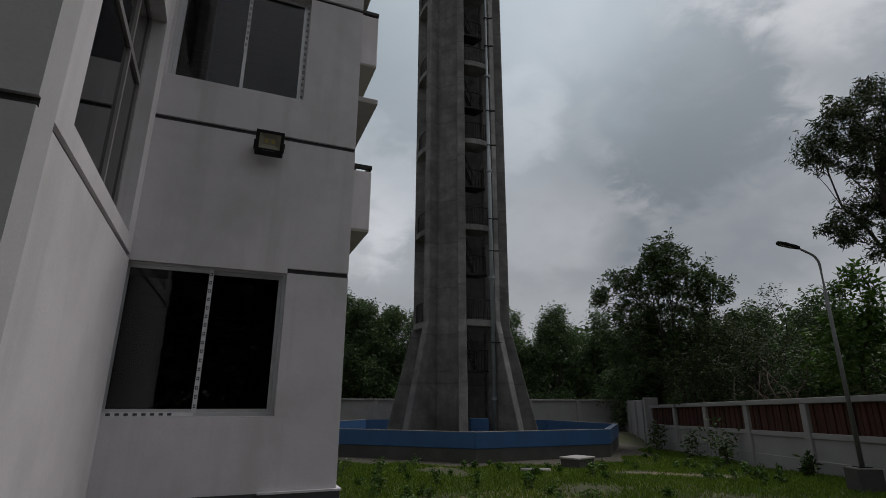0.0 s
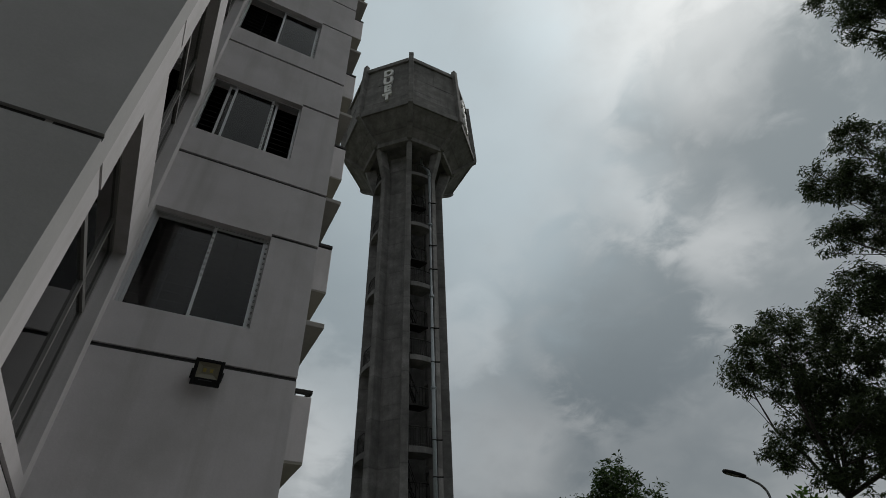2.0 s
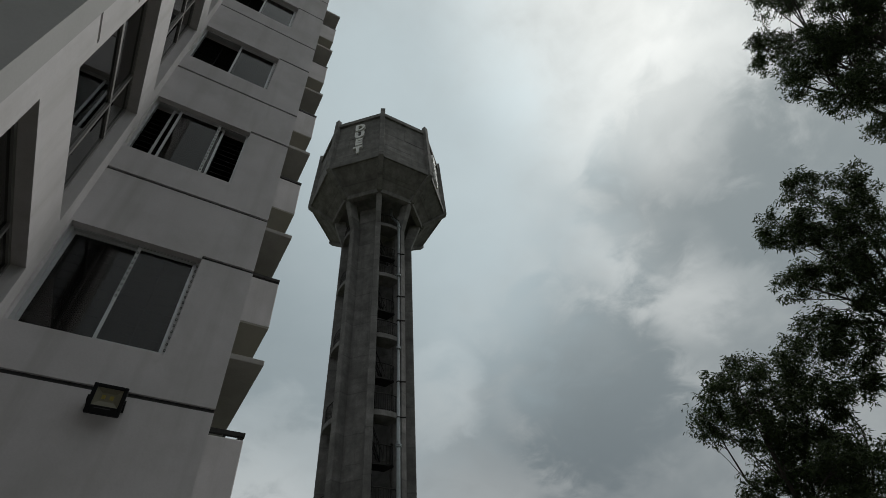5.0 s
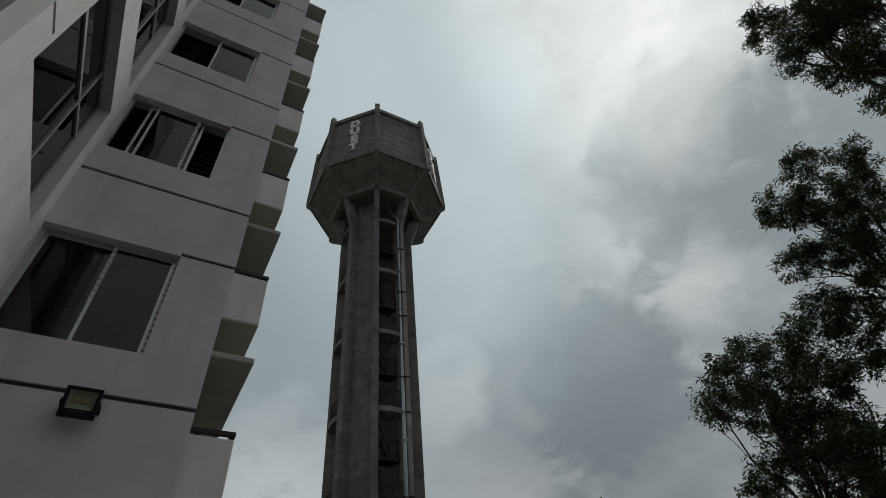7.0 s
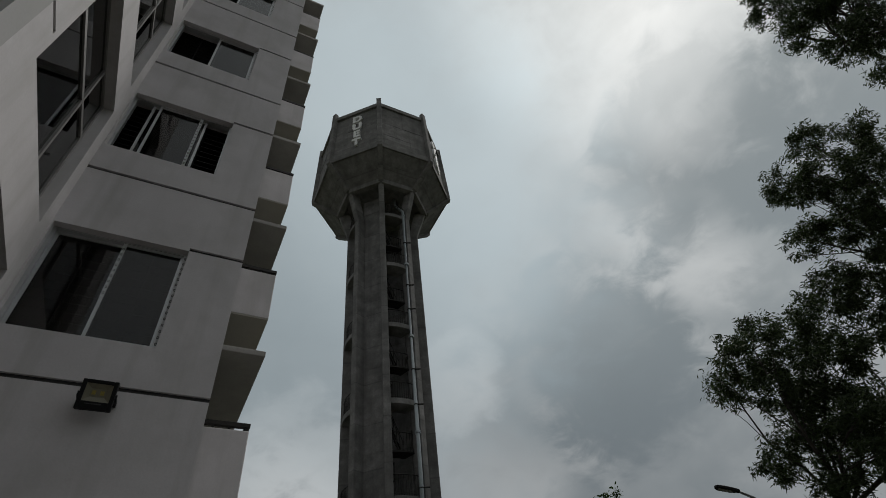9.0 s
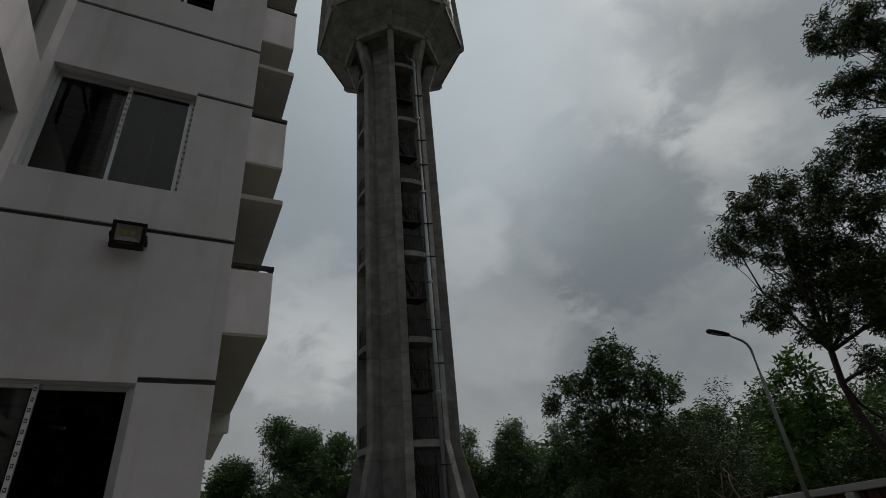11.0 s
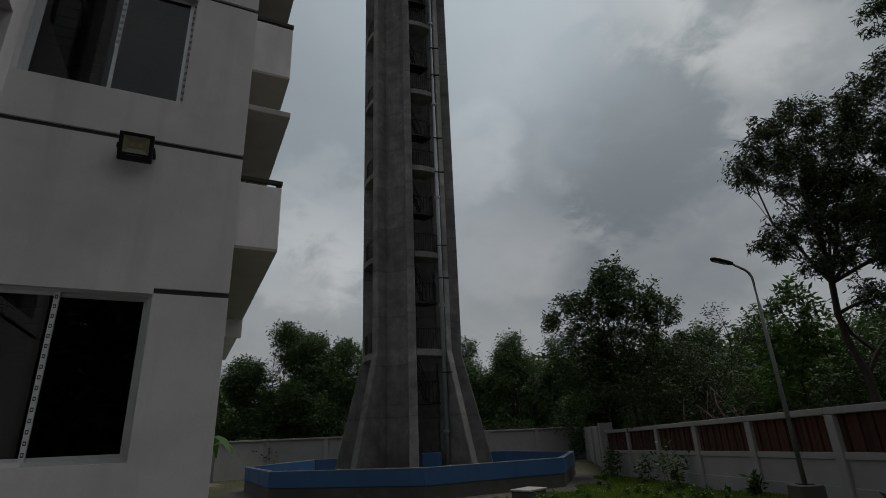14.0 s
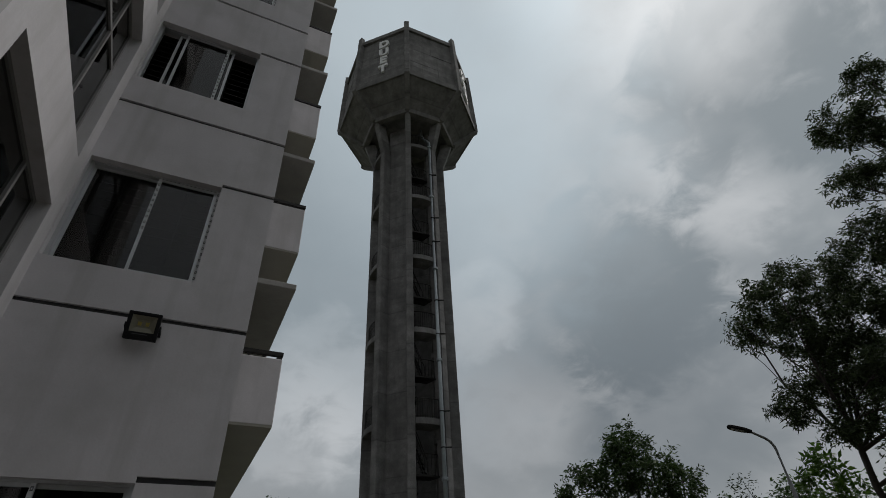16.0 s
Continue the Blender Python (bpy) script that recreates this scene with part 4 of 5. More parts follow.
def build_back_wall():
    top = 1.72 - GROUND
    for name, a, b, n in (("wall_north", Vector((-6.0, 32.0, 0)), Vector((9.0, 36.3, 0)), 5), ("wall_north_east", Vector((9.0, 36.3, 0)), Vector((30.2, 30.3, 0)), 6)):
        d = b - a
        t = thing(name, (a.x, a.y, GROUND), "whitewashed plastered boundary wall with thin posts", "boundary wall", kind="structure", turn=math.degrees(math.atan2(d.y, d.x)))
        step = d.length / n
        for k in range(n + (name == "wall_north_east")):
            g = Geo()
            g.box((k * step - 0.15, -0.17, -0.3), (k * step + 0.15, 0.12, top - 0.1))
            part("post", g, FENCE_WHITE, t, bevel=0.012)
            if k == n:
                break
            g = Geo()
            g.box((k * step + 0.15, -0.07, -0.3), ((k + 1) * step - 0.15, 0.07, top - 0.1))
            part("panel", g, FENCE_WHITE, t)
            g = Geo()
            g.box((k * step - 0.15, -0.19, top - 0.098), ((k + 1) * step - 0.15, 0.14, top))
            part("coping", g, FENCE_WHITE, t, bevel=0.01)
    # return to the corner pier
    d = FENCE_A - b
    ang = math.degrees(math.atan2(d.y, d.x))
    t = thing("wall_return", (b.x, b.y, GROUND), "short whitewashed return wall with piers", "boundary wall", kind="structure", turn=ang)
    g = Geo()
    g.box((0.14, -0.07, -0.3), (d.length - 0.2, 0.07, 1.62 - GROUND))
    part("panel", g, FENCE_WHITE, t)
    for x in (d.length * 0.3, d.length * 0.55, d.length * 0.8, d.length - 0.45):
        g = Geo()
        w = 0.3 if x > d.length * 0.9 else 0.16
        g.box((x - w, -w - 0.03, -0.3), (x + w, w + 0.03, (1.78 if w > 0.2 else 1.66) - GROUND))
        part("pier", g, FENCE_WHITE, t, bevel=0.012)


build_fence()
build_back_wall()

# ---- street lamp ----


def street_lamp():
    at = (13.75, 7.02, GROUND + 0.0)
    t = thing("street_lamp", at, "galvanised pole street lamp with curved arm on a concrete block", "street lamp", turn=148)
    g = Geo()
    g.box((-0.25, -0.25, -0.2), (0.25, 0.25, 0.68))
    part("base_block", g, CONCRETE_DARK, t, "grey concrete block", bevel=0.02)
    top = 5.02 - GROUND
    g = Geo()
    g.box((-0.13, -0.13, 0.68), (0.13, 0.13, 0.70))
    part("base_plate", g, STEEL_DARK, t)
    g = Geo()
    arm = [(0.34 * (1 - math.cos(radians(q))), 0, top - 0.36 + 0.34 * math.sin(radians(q))) for q in range(0, 72, 8)]
    g.tube([(0, 0, 0.70), (0, 0, 3.0), (0, 0, top - 1.0), (0, 0, top - 0.99)] + arm + [(0.42, 0, top + 0.09)], [0.05, 0.044, 0.038, 0.03] + [0.028] * (len(arm) + 1), 12)
    part("pole", g, POLE, t, smooth=True)
    g = Geo()
    outline = [(0.0, 0.045), (0.14, 0.085), (0.34, 0.10), (0.48, 0.085), (0.53, 0.03), (0.53, -0.03), (0.48, -0.085), (0.34, -0.10), (0.14, -0.085), (0.0, -0.045)]
    m = pose(0.38, 0, top + 0.04, 0, -17, 0)
    g.prism(outline, 0.0, 0.07, m)
    part("head", g, BLACK, t, "dark flat lamp head", bevel=0.018)
    g = Geo()
    g.prism([(0.18, 0.06), (0.46, 0.06), (0.46, -0.06), (0.18, -0.06)], -0.012, -0.001, m)
    part("lens", g, LENS, t)


street_lamp()

# ---- trees ----


def leaf_cloud(rng, spots, radii, per, length, width, droop=0.25):
    """Leaves round twig points: arrays of vertices and faces, four corners a leaf, bent along the middle."""
    spots = np.asarray(spots, float)
    n = len(spots) * per
    c = np.repeat(spots, per, axis=0) + np.clip(rng.normal(0, 1, (n, 3)), -1.45, 1.45) * np.repeat(np.asarray(radii, float), per)[:, None] * 0.5
    d = rng.normal(0, 1, (n, 3))
    d[:, 2] = d[:, 2] * 0.6 - droop
    d /= np.linalg.norm(d, axis=1)[:, None]
    s = np.cross(d, rng.normal(0, 1, (n, 3)))
    s /= np.maximum(np.linalg.norm(s, axis=1), 1e-6)[:, None]
    k = np.cross(d, s)
    ln = length * rng.uniform(0.6, 1.25, (n, 1))
    wd = width * rng.uniform(0.7, 1.2, (n, 1))
    a, b = c, c + d * ln
    mid = c + d * ln * 0.45 + k * ln * 0.08
    return np.stack([a, mid + s * wd / 2, b, mid - s * wd / 2], 1).reshape(-1, 3)


def leaf_mesh(name, verts, mat):
    n = len(verts) // 4
    me = bpy.data.meshes.new(name)
    me.vertices.add(n * 4)
    me.vertices.foreach_set("co", verts.astype(np.float32).ravel())
    me.loops.add(n * 4)
    me.loops.foreach_set("vertex_index", np.arange(n * 4, dtype=np.int32))
    me.polygons.add(n)
    me.polygons.foreach_set("loop_start", np.arange(0, n * 4, 4, dtype=np.int32))
    me.update(calc_edges=True)
    me.materials.append(mat)
    return me


def bend(rng, a, b, sag=0.12, n=5):
    """A crooked way from a to b."""
    a, b = Vector(a), Vector(b)
    size = (b - a).length
    off = Vector(rng.normal(0, 1, 3)) * size * sag
    return [a.lerp(b, q / n) + off * math.sin(math.pi * q / n) + Vector(rng.normal(0, 1, 3)) * size * 0.015 * (0 < q < n) for q in range(n + 1)]


def tree(name, base, fork, clumps, label, mat, seed, trunk_r=0.16, leaf=(0.13, 0.035), twigs=1.0, per=26, spread=0.42, droop=0.25, bark=BARK, shell=0.35, group=""):
    """base: where the trunk meets the ground. fork: top of the clear trunk. clumps: centre, radius across, radius up, of the crown's masses."""
    rng = np.random.default_rng(seed)
    t = thing(name, base, label, "tree", group)
    o = Vector(base)
    g = Geo()
    path = bend(rng, (0, 0, -0.3), Vector(fork) - o, 0.05, 6)
    g.tube(path, [trunk_r * (1.25 if q == 0 else 1 - 0.07 * q) for q in range(7)], 10)
    part("trunk", g, bark, t, smooth=True)
    spots, radii = [], []
    for c, rx, rz in clumps:
        limb = Geo()
        c = Vector(c) - o
        start = path[-1] if c.z > path[-1].z - 0.5 else path[rng.integers(3, 6)]
        way = bend(rng, start, c, 0.12, 5)
        r = trunk_r * 0.42
        limb.tube(way, [r * (1 - 0.15 * q) for q in range(6)], 7, cap=False)
        count = int(twigs * 46 * (rx * rx * rz) ** 0.62)
        for _ in range(max(count, 5)):
            d = rng.normal(0, 1, 3)
            d /= np.linalg.norm(d)
            q = rng.uniform(shell, 1.0) ** 0.7 * rng.choice([1.0, 1.0, 1.1, 1.28])
            p = c + Vector((d[0] * rx * q, d[1] * rx * q, d[2] * rz * q))
            spots.append(p)
            radii.append(spread * rng.uniform(0.6, 1.2))
            if rng.random() < 0.16:
                limb.tube(bend(rng, way[rng.integers(2, 6)], p, 0.1, 3), [r * 0.3, r * 0.22, r * 0.15, r * 0.08], 4, cap=False)
        part("limb", limb, bark, t, smooth=True)
    crown = new("crown", leaf_mesh("crown", leaf_cloud(rng, spots, radii, per, leaf[0], leaf[1], droop), mat))
    crown.parent = t
    tagged(crown, "", kind="stuff")
    return t


def build_trees():
    G = GROUND
    tree("tree", (18.9, 6.4, G), (18.5, 7.35, 5.2),
         [((16.95, 6.72, 9.4), 1.08, 0.95), ((18.6, 5.48, 9.85), 1.0, 0.8), ((17.45, 8.2, 9.06), 0.66, 0.58), ((17.05, 6.7, 8.13), 0.95, 0.75), ((17.87, 5.71, 8.2), 0.9, 0.7),
          ((18.03, 4.84, 8.43), 0.6, 0.5), ((17.41, 7.69, 6.55), 0.7, 0.6), ((18.06, 6.75, 7.09), 0.85, 0.7), ((17.26, 5.21, 6.66), 0.8, 0.6), ((17.02, 5.6, 5.67), 0.65, 0.55),
          ((17.39, 6.72, 5.7), 0.62, 0.5), ((19.3, 5.4, 6.0), 1.05, 0.85), ((18.9, 6.2, 7.4), 1.0, 0.8), ((19.3, 6.6, 4.7), 0.6, 0.5), ((19.9, 5.4, 4.4), 0.9, 0.7), ((19.6, 6.2, 2.9), 0.8, 0.7)],
         "tall dark acacia tree with a leaning forked trunk behind the wall", LEAF_DARK, 11, 0.145, (0.17, 0.044), 1.55, 64, 0.27, 0.6)
    tree("tree", (20.4, 2.2, G), (20.0, 2.3, 9.6),
         [((19.94, 2.12, 16.47), 0.66, 0.6), ((19.99, 1.12, 15.34), 0.75, 0.62), ((18.18, 3.16, 14.14), 0.85, 0.66), ((18.34, 2.33, 13.57), 0.85, 0.7), ((19.77, 1.51, 13.82), 0.85, 0.7),
          ((19.25, 4.1, 12.83), 0.75, 0.6), ((19.32, 2.96, 12.42), 0.85, 0.66), ((18.78, 2.01, 12.0), 0.75, 0.57), ((18.97, 4.29, 10.82), 0.8, 0.65), ((19.08, 3.77, 10.06), 0.9, 0.7),
          ((18.93, 4.24, 8.96), 0.55, 0.45), ((19.6, 2.6, 10.9), 0.9, 0.7)],
         "tall dark acacia tree with open layered crown", LEAF_DARK, 12, 0.18, (0.17, 0.044), 1.6, 62, 0.26, 0.6)
    tree("tree", (20.9, -2.4, G), (20.2, -2.2, 15.4),
         [((18.18, -2.57, 23.82), 1.2, 1.0), ((18.92, -0.45, 22.41), 0.95, 0.8), ((18.57, -1.13, 20.04), 1.05, 0.9), ((18.92, -1.93, 19.35), 1.1, 0.9), ((18.98, -1.73, 17.29), 0.95, 0.8),
          ((18.06, -0.12, 19.0), 0.55, 0.44), ((17.95, -0.79, 17.01), 0.75, 0.63), ((19.03, -3.9, 20.59), 1.1, 0.9), ((18.06, -3.47, 21.81), 1.0, 0.85), ((18.33, -1.0, 15.14), 0.5, 0.42),
          ((19.4, -2.6, 21.0), 1.5, 1.2)],
         "very tall dark acacia tree reaching over the yard", LEAF_DARK, 13, 0.22, (0.17, 0.044), 1.5, 62, 0.27, 0.6)
    tree("tree", (23.0, 19.2, G), (22.9, 19.2, 3.6),
         [((22.56, 18.78, 9.1), 1.15, 0.9), ((22.2, 19.2, 8.5), 0.9, 0.6), ((20.88, 20.24, 7.74), 0.85, 0.6), ((22.26, 19.56, 7.5), 1.3, 0.85), ((23.05, 17.97, 7.6), 1.35, 0.95),
          ((23.6, 17.0, 7.0), 1.0, 0.7), ((20.67, 21.19, 7.0), 0.8, 0.5), ((22.39, 20.8, 6.02), 1.4, 0.9), ((23.48, 19.27, 5.66), 1.7, 1.2), ((23.38, 19.29, 4.02), 1.8, 1.3),
          ((24.04, 16.87, 4.99), 1.2, 0.9), ((21.4, 20.8, 4.4), 1.5, 1.1)],
         "dark green broad tree rising above the corner of the wall", LEAF_MID, 14, 0.17, (0.24, 0.085), 1.2, 28, 0.31, 0.35)
    # low scrub between the trees
    tree("tree", (22.2, 14.6, G), (22.0, 14.3, 1.8),
         [((22.34, 13.33, 5.98), 0.42, 0.33), ((22.26, 13.56, 5.11), 0.6, 0.5), ((22.28, 12.35, 4.58), 0.7, 0.55), ((20.82, 13.92, 4.26), 0.9, 0.8), ((21.14, 12.56, 3.51), 1.0, 0.8),
          ((22.72, 12.2, 3.16), 1.0, 0.8), ((22.0, 14.6, 2.4), 1.6, 1.1), ((23.2, 15.6, 4.0), 1.3, 1.1)],
         "scrubby half-bare tree with tangled twigs", LEAF_DARK, 15, 0.1, (0.16, 0.05), 0.75, 20, 0.38)
    tree("tree", (21.4, 10.2, G), (21.1, 9.9, 3.4),
         [((20.65, 9.49, 5.64), 0.55, 0.26), ((20.62, 10.06, 5.3), 0.55, 0.24), ((21.04, 9.39, 5.04), 0.6, 0.26), ((21.1, 9.9, 4.54), 0.9, 0.36), ((20.98, 9.27, 3.83), 0.95, 0.5),
          ((20.81, 10.41, 3.71), 0.9, 0.5), ((21.5, 10.8, 2.8), 1.2, 0.8)],
         "bright green young tree with hand-shaped leaf tiers", LEAF_BRIGHT, 16, 0.06, (0.28, 0.10), 1.1, 18, 0.34, 0.1)
    tree("tree", (23.0, 8.4, G), (23.0, 8.4, 1.8), [((22.6, 8.2, 3.2), 1.5, 1.0), ((23.6, 9.6, 3.4), 1.6, 1.1), ((22.6, 6.8, 2.8), 1.5, 1.1), ((22.0, 9.8, 2.0), 1.4, 1.0)],
         "leafy green shrub tree beyond the brick screens", LEAF_MID, 17, 0.09, (0.22, 0.08), 1.0, 20, 0.45)
    tree("tree", (20.8, 17.0, G), (20.8, 17.0, 1.4), [((21.8, 16.8, 2.6), 1.5, 1.2), ((22.6, 16.2, 3.8), 1.5, 1.2)],
         "dense dark shrub behind the wall corner", LEAF_DARK, 18, 0.08, (0.2, 0.07), 1.0, 22, 0.45)
    # wood behind the north wall
    rng = random.Random(5)
    row = [(4.6, 40.5, 8.6), (8.4, 40.5, 7.2), (10.6, 39.6, 9.9), (12.6, 39.6, 9.0), (14.8, 39.0, 8.7), (17.6, 38.0, 8.4), (20.6, 36.5, 8.8), (24.4, 36.4, 8.9), (27.8, 34.8, 9.4), (31.2, 33.2, 9.0),
           (30.5, 27.6, 8.3), (31.5, 23.5, 7.6), (1.0, 42.0, 9.0), (29.5, 19.0, 6.6), (28.5, 14.5, 6.0), (28.0, 10.0, 5.6)]
    for n, (x, y, h) in enumerate(row):
        cl = []
        for j in range(9):
            a, q = rng.uniform(0, 6.28), rng.uniform(0.2, 1.9)
            z = rng.uniform(0.08, 0.92) * h
            cl.append(((x + q * math.cos(a) * (1.4 - 0.9 * z / h), y + q * math.sin(a) * (1.4 - 0.9 * z / h), z), rng.uniform(1.1, 1.7) * (1.3 - 0.45 * z / h), rng.uniform(0.8, 1.25)))
        cl.append(((x, y, h - 0.9), 0.9, 0.9))
        tree("wood_tree", (x, y, G), (x, y, 2.6), cl, "dense green woodland tree behind the boundary wall", LEAF_FAR, 40 + n, 0.13, (0.23, 0.095), 1.25, 26, 0.56, 0.2, group="trees behind the wall")
    # darker wood farther off, to the skyline
    r2 = np.random.default_rng(3)
    spots = []
    for _ in range(9500):
        a = r2.uniform(radians(-35), radians(112))
        d = r2.uniform(48, 62)
        spots.append((d * math.cos(a), d * math.sin(a) + 2, r2.uniform(-0.4, 6.4 + 1.2 * math.sin(a * 17) + 0.8 * math.sin(a * 41))))
    # added unseen wood behind the viewer: darkens pane reflections, keeps sky off the facade
    for _ in range(6800):
        a = r2.uniform(radians(182), radians(318))
        d = r2.uniform(25, 31) + 20 * max(0, math.degrees(a) - 298) / 20
        spots.append((d * math.cos(a), d * math.sin(a) + 2, r2.uniform(-0.4, 13.0 + 1.2 * math.sin(a * 17) + 0.8 * math.sin(a * 41))))
    ob = new("far_woods_and_screen", leaf_mesh("far_woods_and_screen", leaf_cloud(r2, spots, [1.3] * len(spots), 14, 0.7, 0.4, 0.1), LEAF_FAR))
    tagged(ob, "distant dark green woodland, with an added unseen light screen", "woods", kind="stuff")


build_trees()


def bare_branches():
    rng = np.random.default_rng(8)
    t = thing("fallen_branches", (21.2, 13.6, GROUND), "bare grey branches of a dead tree leaning through the scrub", "branches")
    for j in range(9):
        g = Geo()
        a = Vector((rng.uniform(-0.6, 0.6), rng.uniform(-1.2, 1.2), rng.uniform(0.0, 1.2)))
        b = a + Vector((rng.uniform(-0.8, 0.8), rng.uniform(-2.6, 2.6), rng.uniform(1.2, 3.4)))
        way = bend(rng, a, b, 0.15, 6)
        g.tube(way, [0.05 - 0.006 * q for q in range(7)], 6)
        for q in (2, 3, 4, 5):
            e = way[q] + Vector(rng.normal(0, 0.5, 3)) + Vector((0, 0, 0.4))
            g.tube(bend(rng, way[q], e, 0.15, 3), [0.018, 0.013, 0.009, 0.005], 4)
        part("branch", g, TWIG, t, smooth=True)


bare_branches()

# ---- yard plants ----


def grass():
    rng = np.random.default_rng(21)
    n = 520000
    x, y = rng.uniform(2.5, 21, n), -1.0 + 25.0 * rng.uniform(0, 1, n) ** 0.85
    keep = []
    for i in range(n):
        d = math.hypot(x[i] - TC[0], y[i] - TC[1])
        if d < 9.0 + 0.5 * math.sin(x[i] * 2.1) or (x[i] < 2.6 and y[i] > 5.6):
            continue
        if math.hypot(x[i] - 0.5, y[i] + 8.0) < 14.5:
            continue
        v = noise.noise(Vector((x[i] * 0.42, y[i] * 0.42, 4.0)))
        if v + rng.uniform(-0.16, 0.16) < -0.21:
            continue
        keep.append(i)
    x, y = x[keep], y[keep]
    n = len(x)
    z = np.array([ground_height(a, b) for a, b in zip(x, y)])
    h = rng.gamma(2.2, 0.014, n) + 0.012
    a = rng.uniform(0, 6.283, n)
    w = rng.uniform(0.006, 0.015, n)
    lean = rng.normal(0, 0.45, (n, 2)) * h[:, None]
    p0 = np.stack([x - w * np.cos(a), y - w * np.sin(a), z - 0.01], 1)
    p1 = np.stack([x + w * np.cos(a), y + w * np.sin(a), z - 0.01], 1)
    p2 = np.stack([x + lean[:, 0] + w * 0.3 * np.cos(a), y + lean[:, 1] + w * 0.3 * np.sin(a), z + h], 1)
    p3 = np.stack([x + lean[:, 0] - w * 0.3 * np.cos(a), y + lean[:, 1] - w * 0.3 * np.sin(a), z + h], 1)
    ob = new("grass", leaf_mesh("grass", np.stack([p0, p1, p2, p3], 1).reshape(-1, 3), BLADE))
    tagged(ob, "uneven green grass blades in the yard", "grass", kind="stuff")


grass()


def weed(at, h, seed, mat=LEAF_BRIGHT, leaf=(0.16, 0.06), stems=3, name="weed", label="small leafy green weed in the grass", category="plant", group="weeds in the yard"):
    rng = np.random.default_rng(seed)
    t = thing(name, at, label, category, group)
    g, spots = Geo(), []
    for _ in range(stems):
        tip = Vector((rng.normal(0, 0.22) * h, rng.normal(0, 0.22) * h, h * rng.uniform(0.7, 1.05)))
        way = bend(rng, (0, 0, -0.03), tip, 0.08, 4)
        g.tube(way, [0.012, 0.01, 0.008, 0.006, 0.004], 5)
        spots += [tuple(way[q].lerp(way[q + 1], f)) for q in (1, 2, 3) for f in (0.3, 0.8)]
    part("stem", g, TWIG, t)
    ob = new("leaves", leaf_mesh("leaves", leaf_cloud(rng, spots, [0.22 * h] * len(spots), 6, leaf[0], leaf[1], -0.05), mat))
    ob.parent = t
    return t


def build_weeds():
    rng = random.Random(9)
    n = 0
    while n < 72:
        x, y = rng.uniform(4, 19.5), rng.uniform(8.5, 18)
        if math.hypot(x - TC[0], y - TC[1]) < 8.8 or (Vector((x, y, 0)) - FENCE_A).cross(FENCE_DIR).z < 0.6:
            continue
        weed((x, y, ground_height(x, y)), rng.uniform(0.12, 0.42), 100 + n, leaf=(0.105, 0.042), stems=2 + n % 2)
        n += 1
    for j, (k, off, h) in enumerate(((0.45, 0.6, 1.5), (0.75, 0.8, 1.1), (1.9, 0.7, 0.9), (2.7, 0.8, 1.35), (3.0, 1.0, 0.8), (4.2, 0.7, 0.5), (5.6, 0.6, 0.45))):
        p = FENCE_A + FENCE_DIR * BAY * k + Vector((FENCE_DIR.y, -FENCE_DIR.x, 0)) * off
        weed((p.x, p.y, ground_height(p.x, p.y)), h, 300 + j, LEAF_MID, (0.22, 0.085), 3, "sapling", "leafy sapling growing along the whitewashed wall", "sapling", "saplings by the wall")


build_weeds()


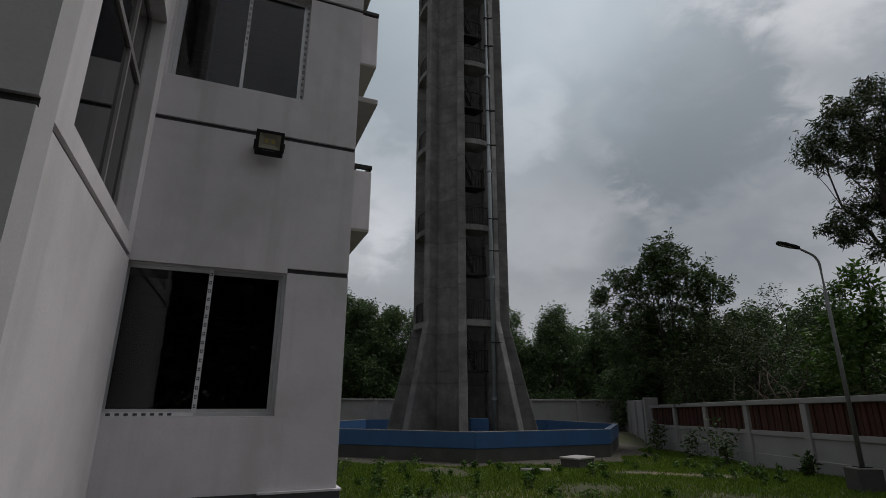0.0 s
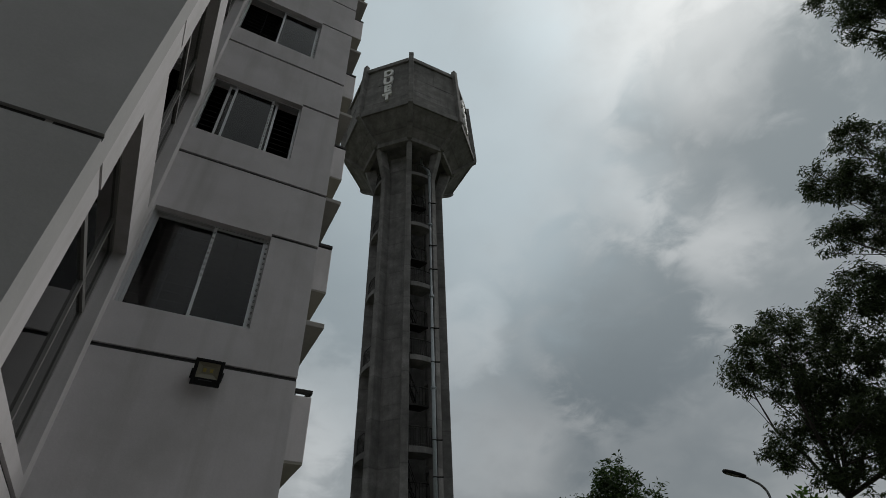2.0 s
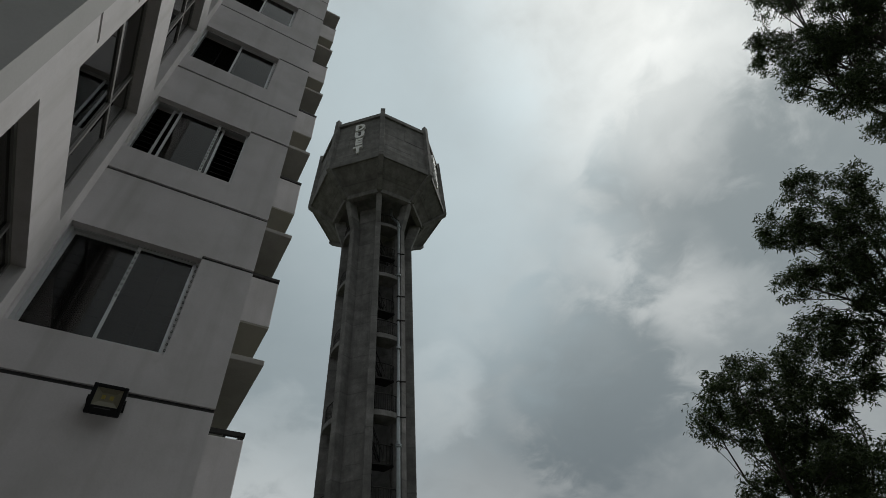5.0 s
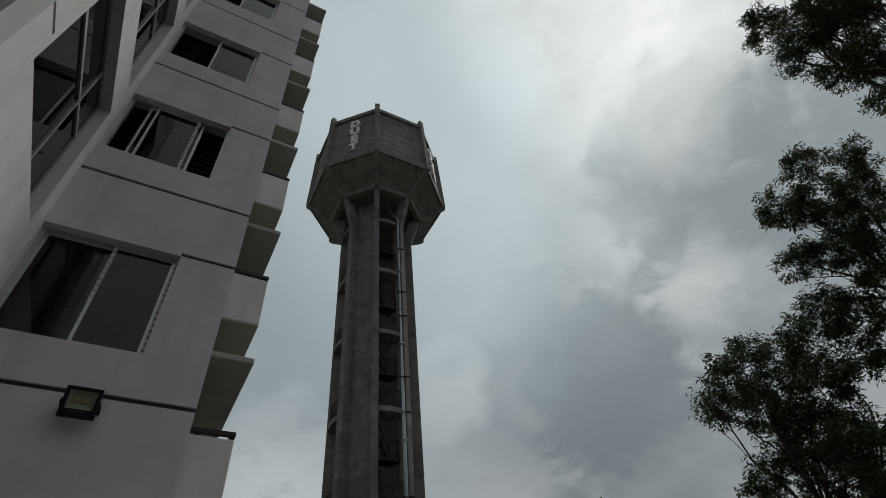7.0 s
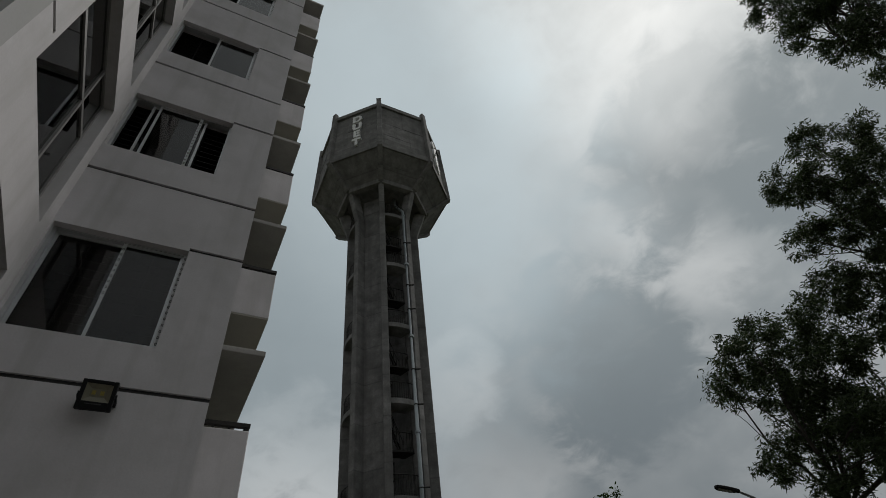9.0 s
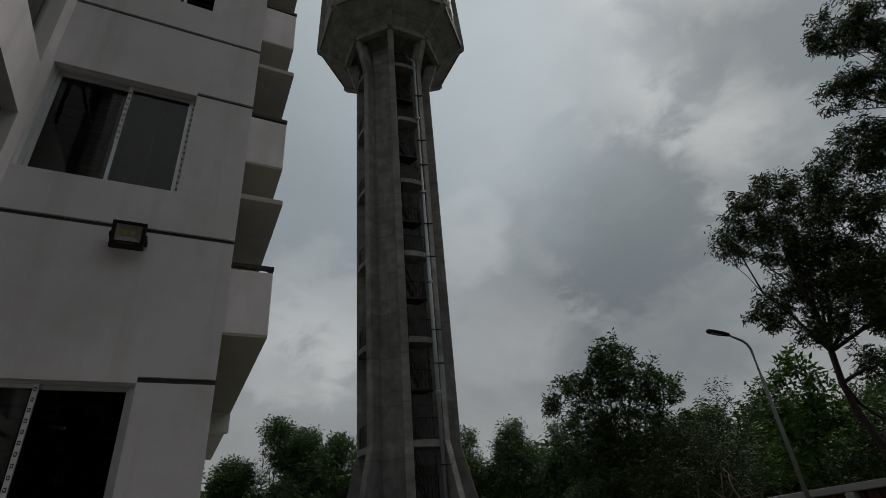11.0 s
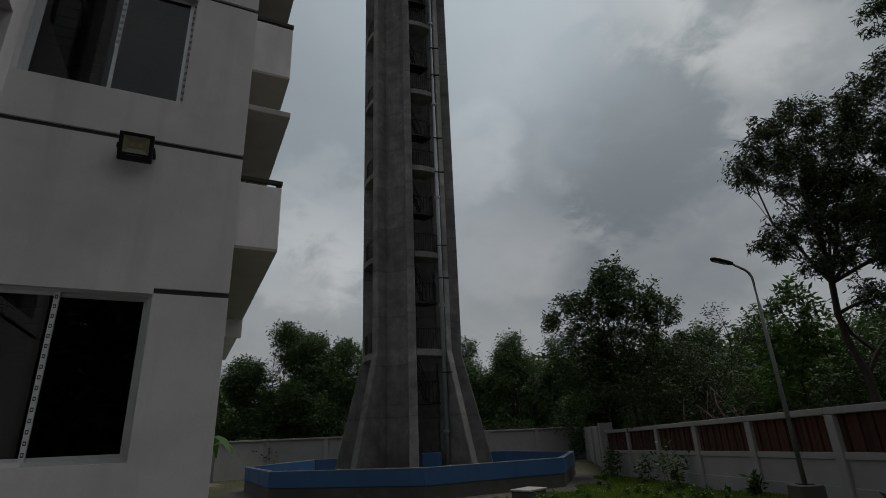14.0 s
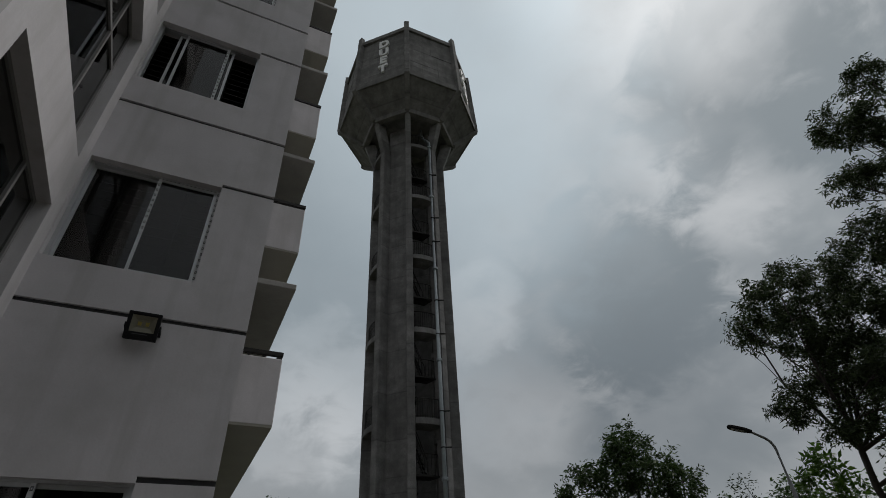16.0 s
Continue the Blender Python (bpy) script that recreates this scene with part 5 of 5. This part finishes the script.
def flowering_weed(x, y, seed):
    at = (x, y, ground_height(x, y))
    t = weed(at, 0.42, seed, LEAF_MID, (0.10, 0.04), 6, "flowering_weed", "leafy weed with small white flowers beside the drain", "plant", "")
    rng = np.random.default_rng(seed)
    for _ in range(16):
        g = Geo()
        c = Vector((rng.normal(0, 0.16), rng.normal(0, 0.16), rng.uniform(0.34, 0.50)))
        for q in range(5):
            a = 6.2832 * q / 5
            d, e = Vector((math.cos(a), math.sin(a), 0.35)) * 0.028, Vector((-math.sin(a), math.cos(a), 0)) * 0.012
            g.add([c, c + d * 0.6 + e, c + d, c + d * 0.6 - e], [(0, 1, 2, 3)])
        part("flower", g, LETTER, t, "small white flower")


flowering_weed(4.59, 15.12, 77)


def banana_plant():
    rng = np.random.default_rng(31)
    at = (3.6, 19.8, ground_height(3.6, 19.8))
    t = thing("banana_plant", at, "young banana plant with arching green leaves by the building", "plant")
    g = Geo()
    g.tube(bend(rng, (0, 0, -0.1), (0.05, 0, 2.0), 0.03, 4), [0.07, 0.065, 0.055, 0.045, 0.035], 8)
    part("stem", g, LEAF_MID, t, smooth=True)
    for k in range(6):
        a = k * 1.05 + rng.uniform(-0.2, 0.2)
        o, c = Vector((math.cos(a), math.sin(a), 0)), Vector((-math.sin(a), math.cos(a), 0))
        g = Geo()
        pts = []
        for q in range(9):
            f = q / 8
            mid = Vector((0.05, 0, 1.9)) + o * (1.15 * f) + Vector((0, 0, 1.25 * f - 1.75 * f * f + 0.2 * (k % 2)))
            w = 0.17 * math.sin(math.pi * min(1, 0.08 + f * 0.92)) + 0.01
            pts += [mid - c * w + Vector((0, 0, -w * 0.35)), mid, mid + c * w + Vector((0, 0, -w * 0.35))]
        g.add(pts, [(3 * q + j, 3 * q + j + 1, 3 * q + j + 4, 3 * q + j + 3) for q in range(8) for j in (0, 1)])
        part("leaf", g, LEAF_BRIGHT, t, smooth=True)


banana_plant()


def wire_bracket():
    p = FENCE_A + FENCE_DIR * BAY * 5
    top = FTOP + CLIMB * BAY * 5
    t = thing("wire_bracket", (p.x, p.y, top + 0.02), "forked steel bracket on top of the boundary wall", "bracket", turn=FENCE_TURN)
    g = Geo()
    g.tube([(0, 0, -0.02), (0, 0, 0.34)], 0.022, 6)
    part("upright", g, STEEL_DARK, t)
    for d in (-1, 1):
        g = Geo()
        g.tube([(0, 0, 0.33), (0.2 * d, 0.24 * d, 0.62)], 0.018, 6)
        part("arm", g, STEEL_DARK, t)


wire_bracket()
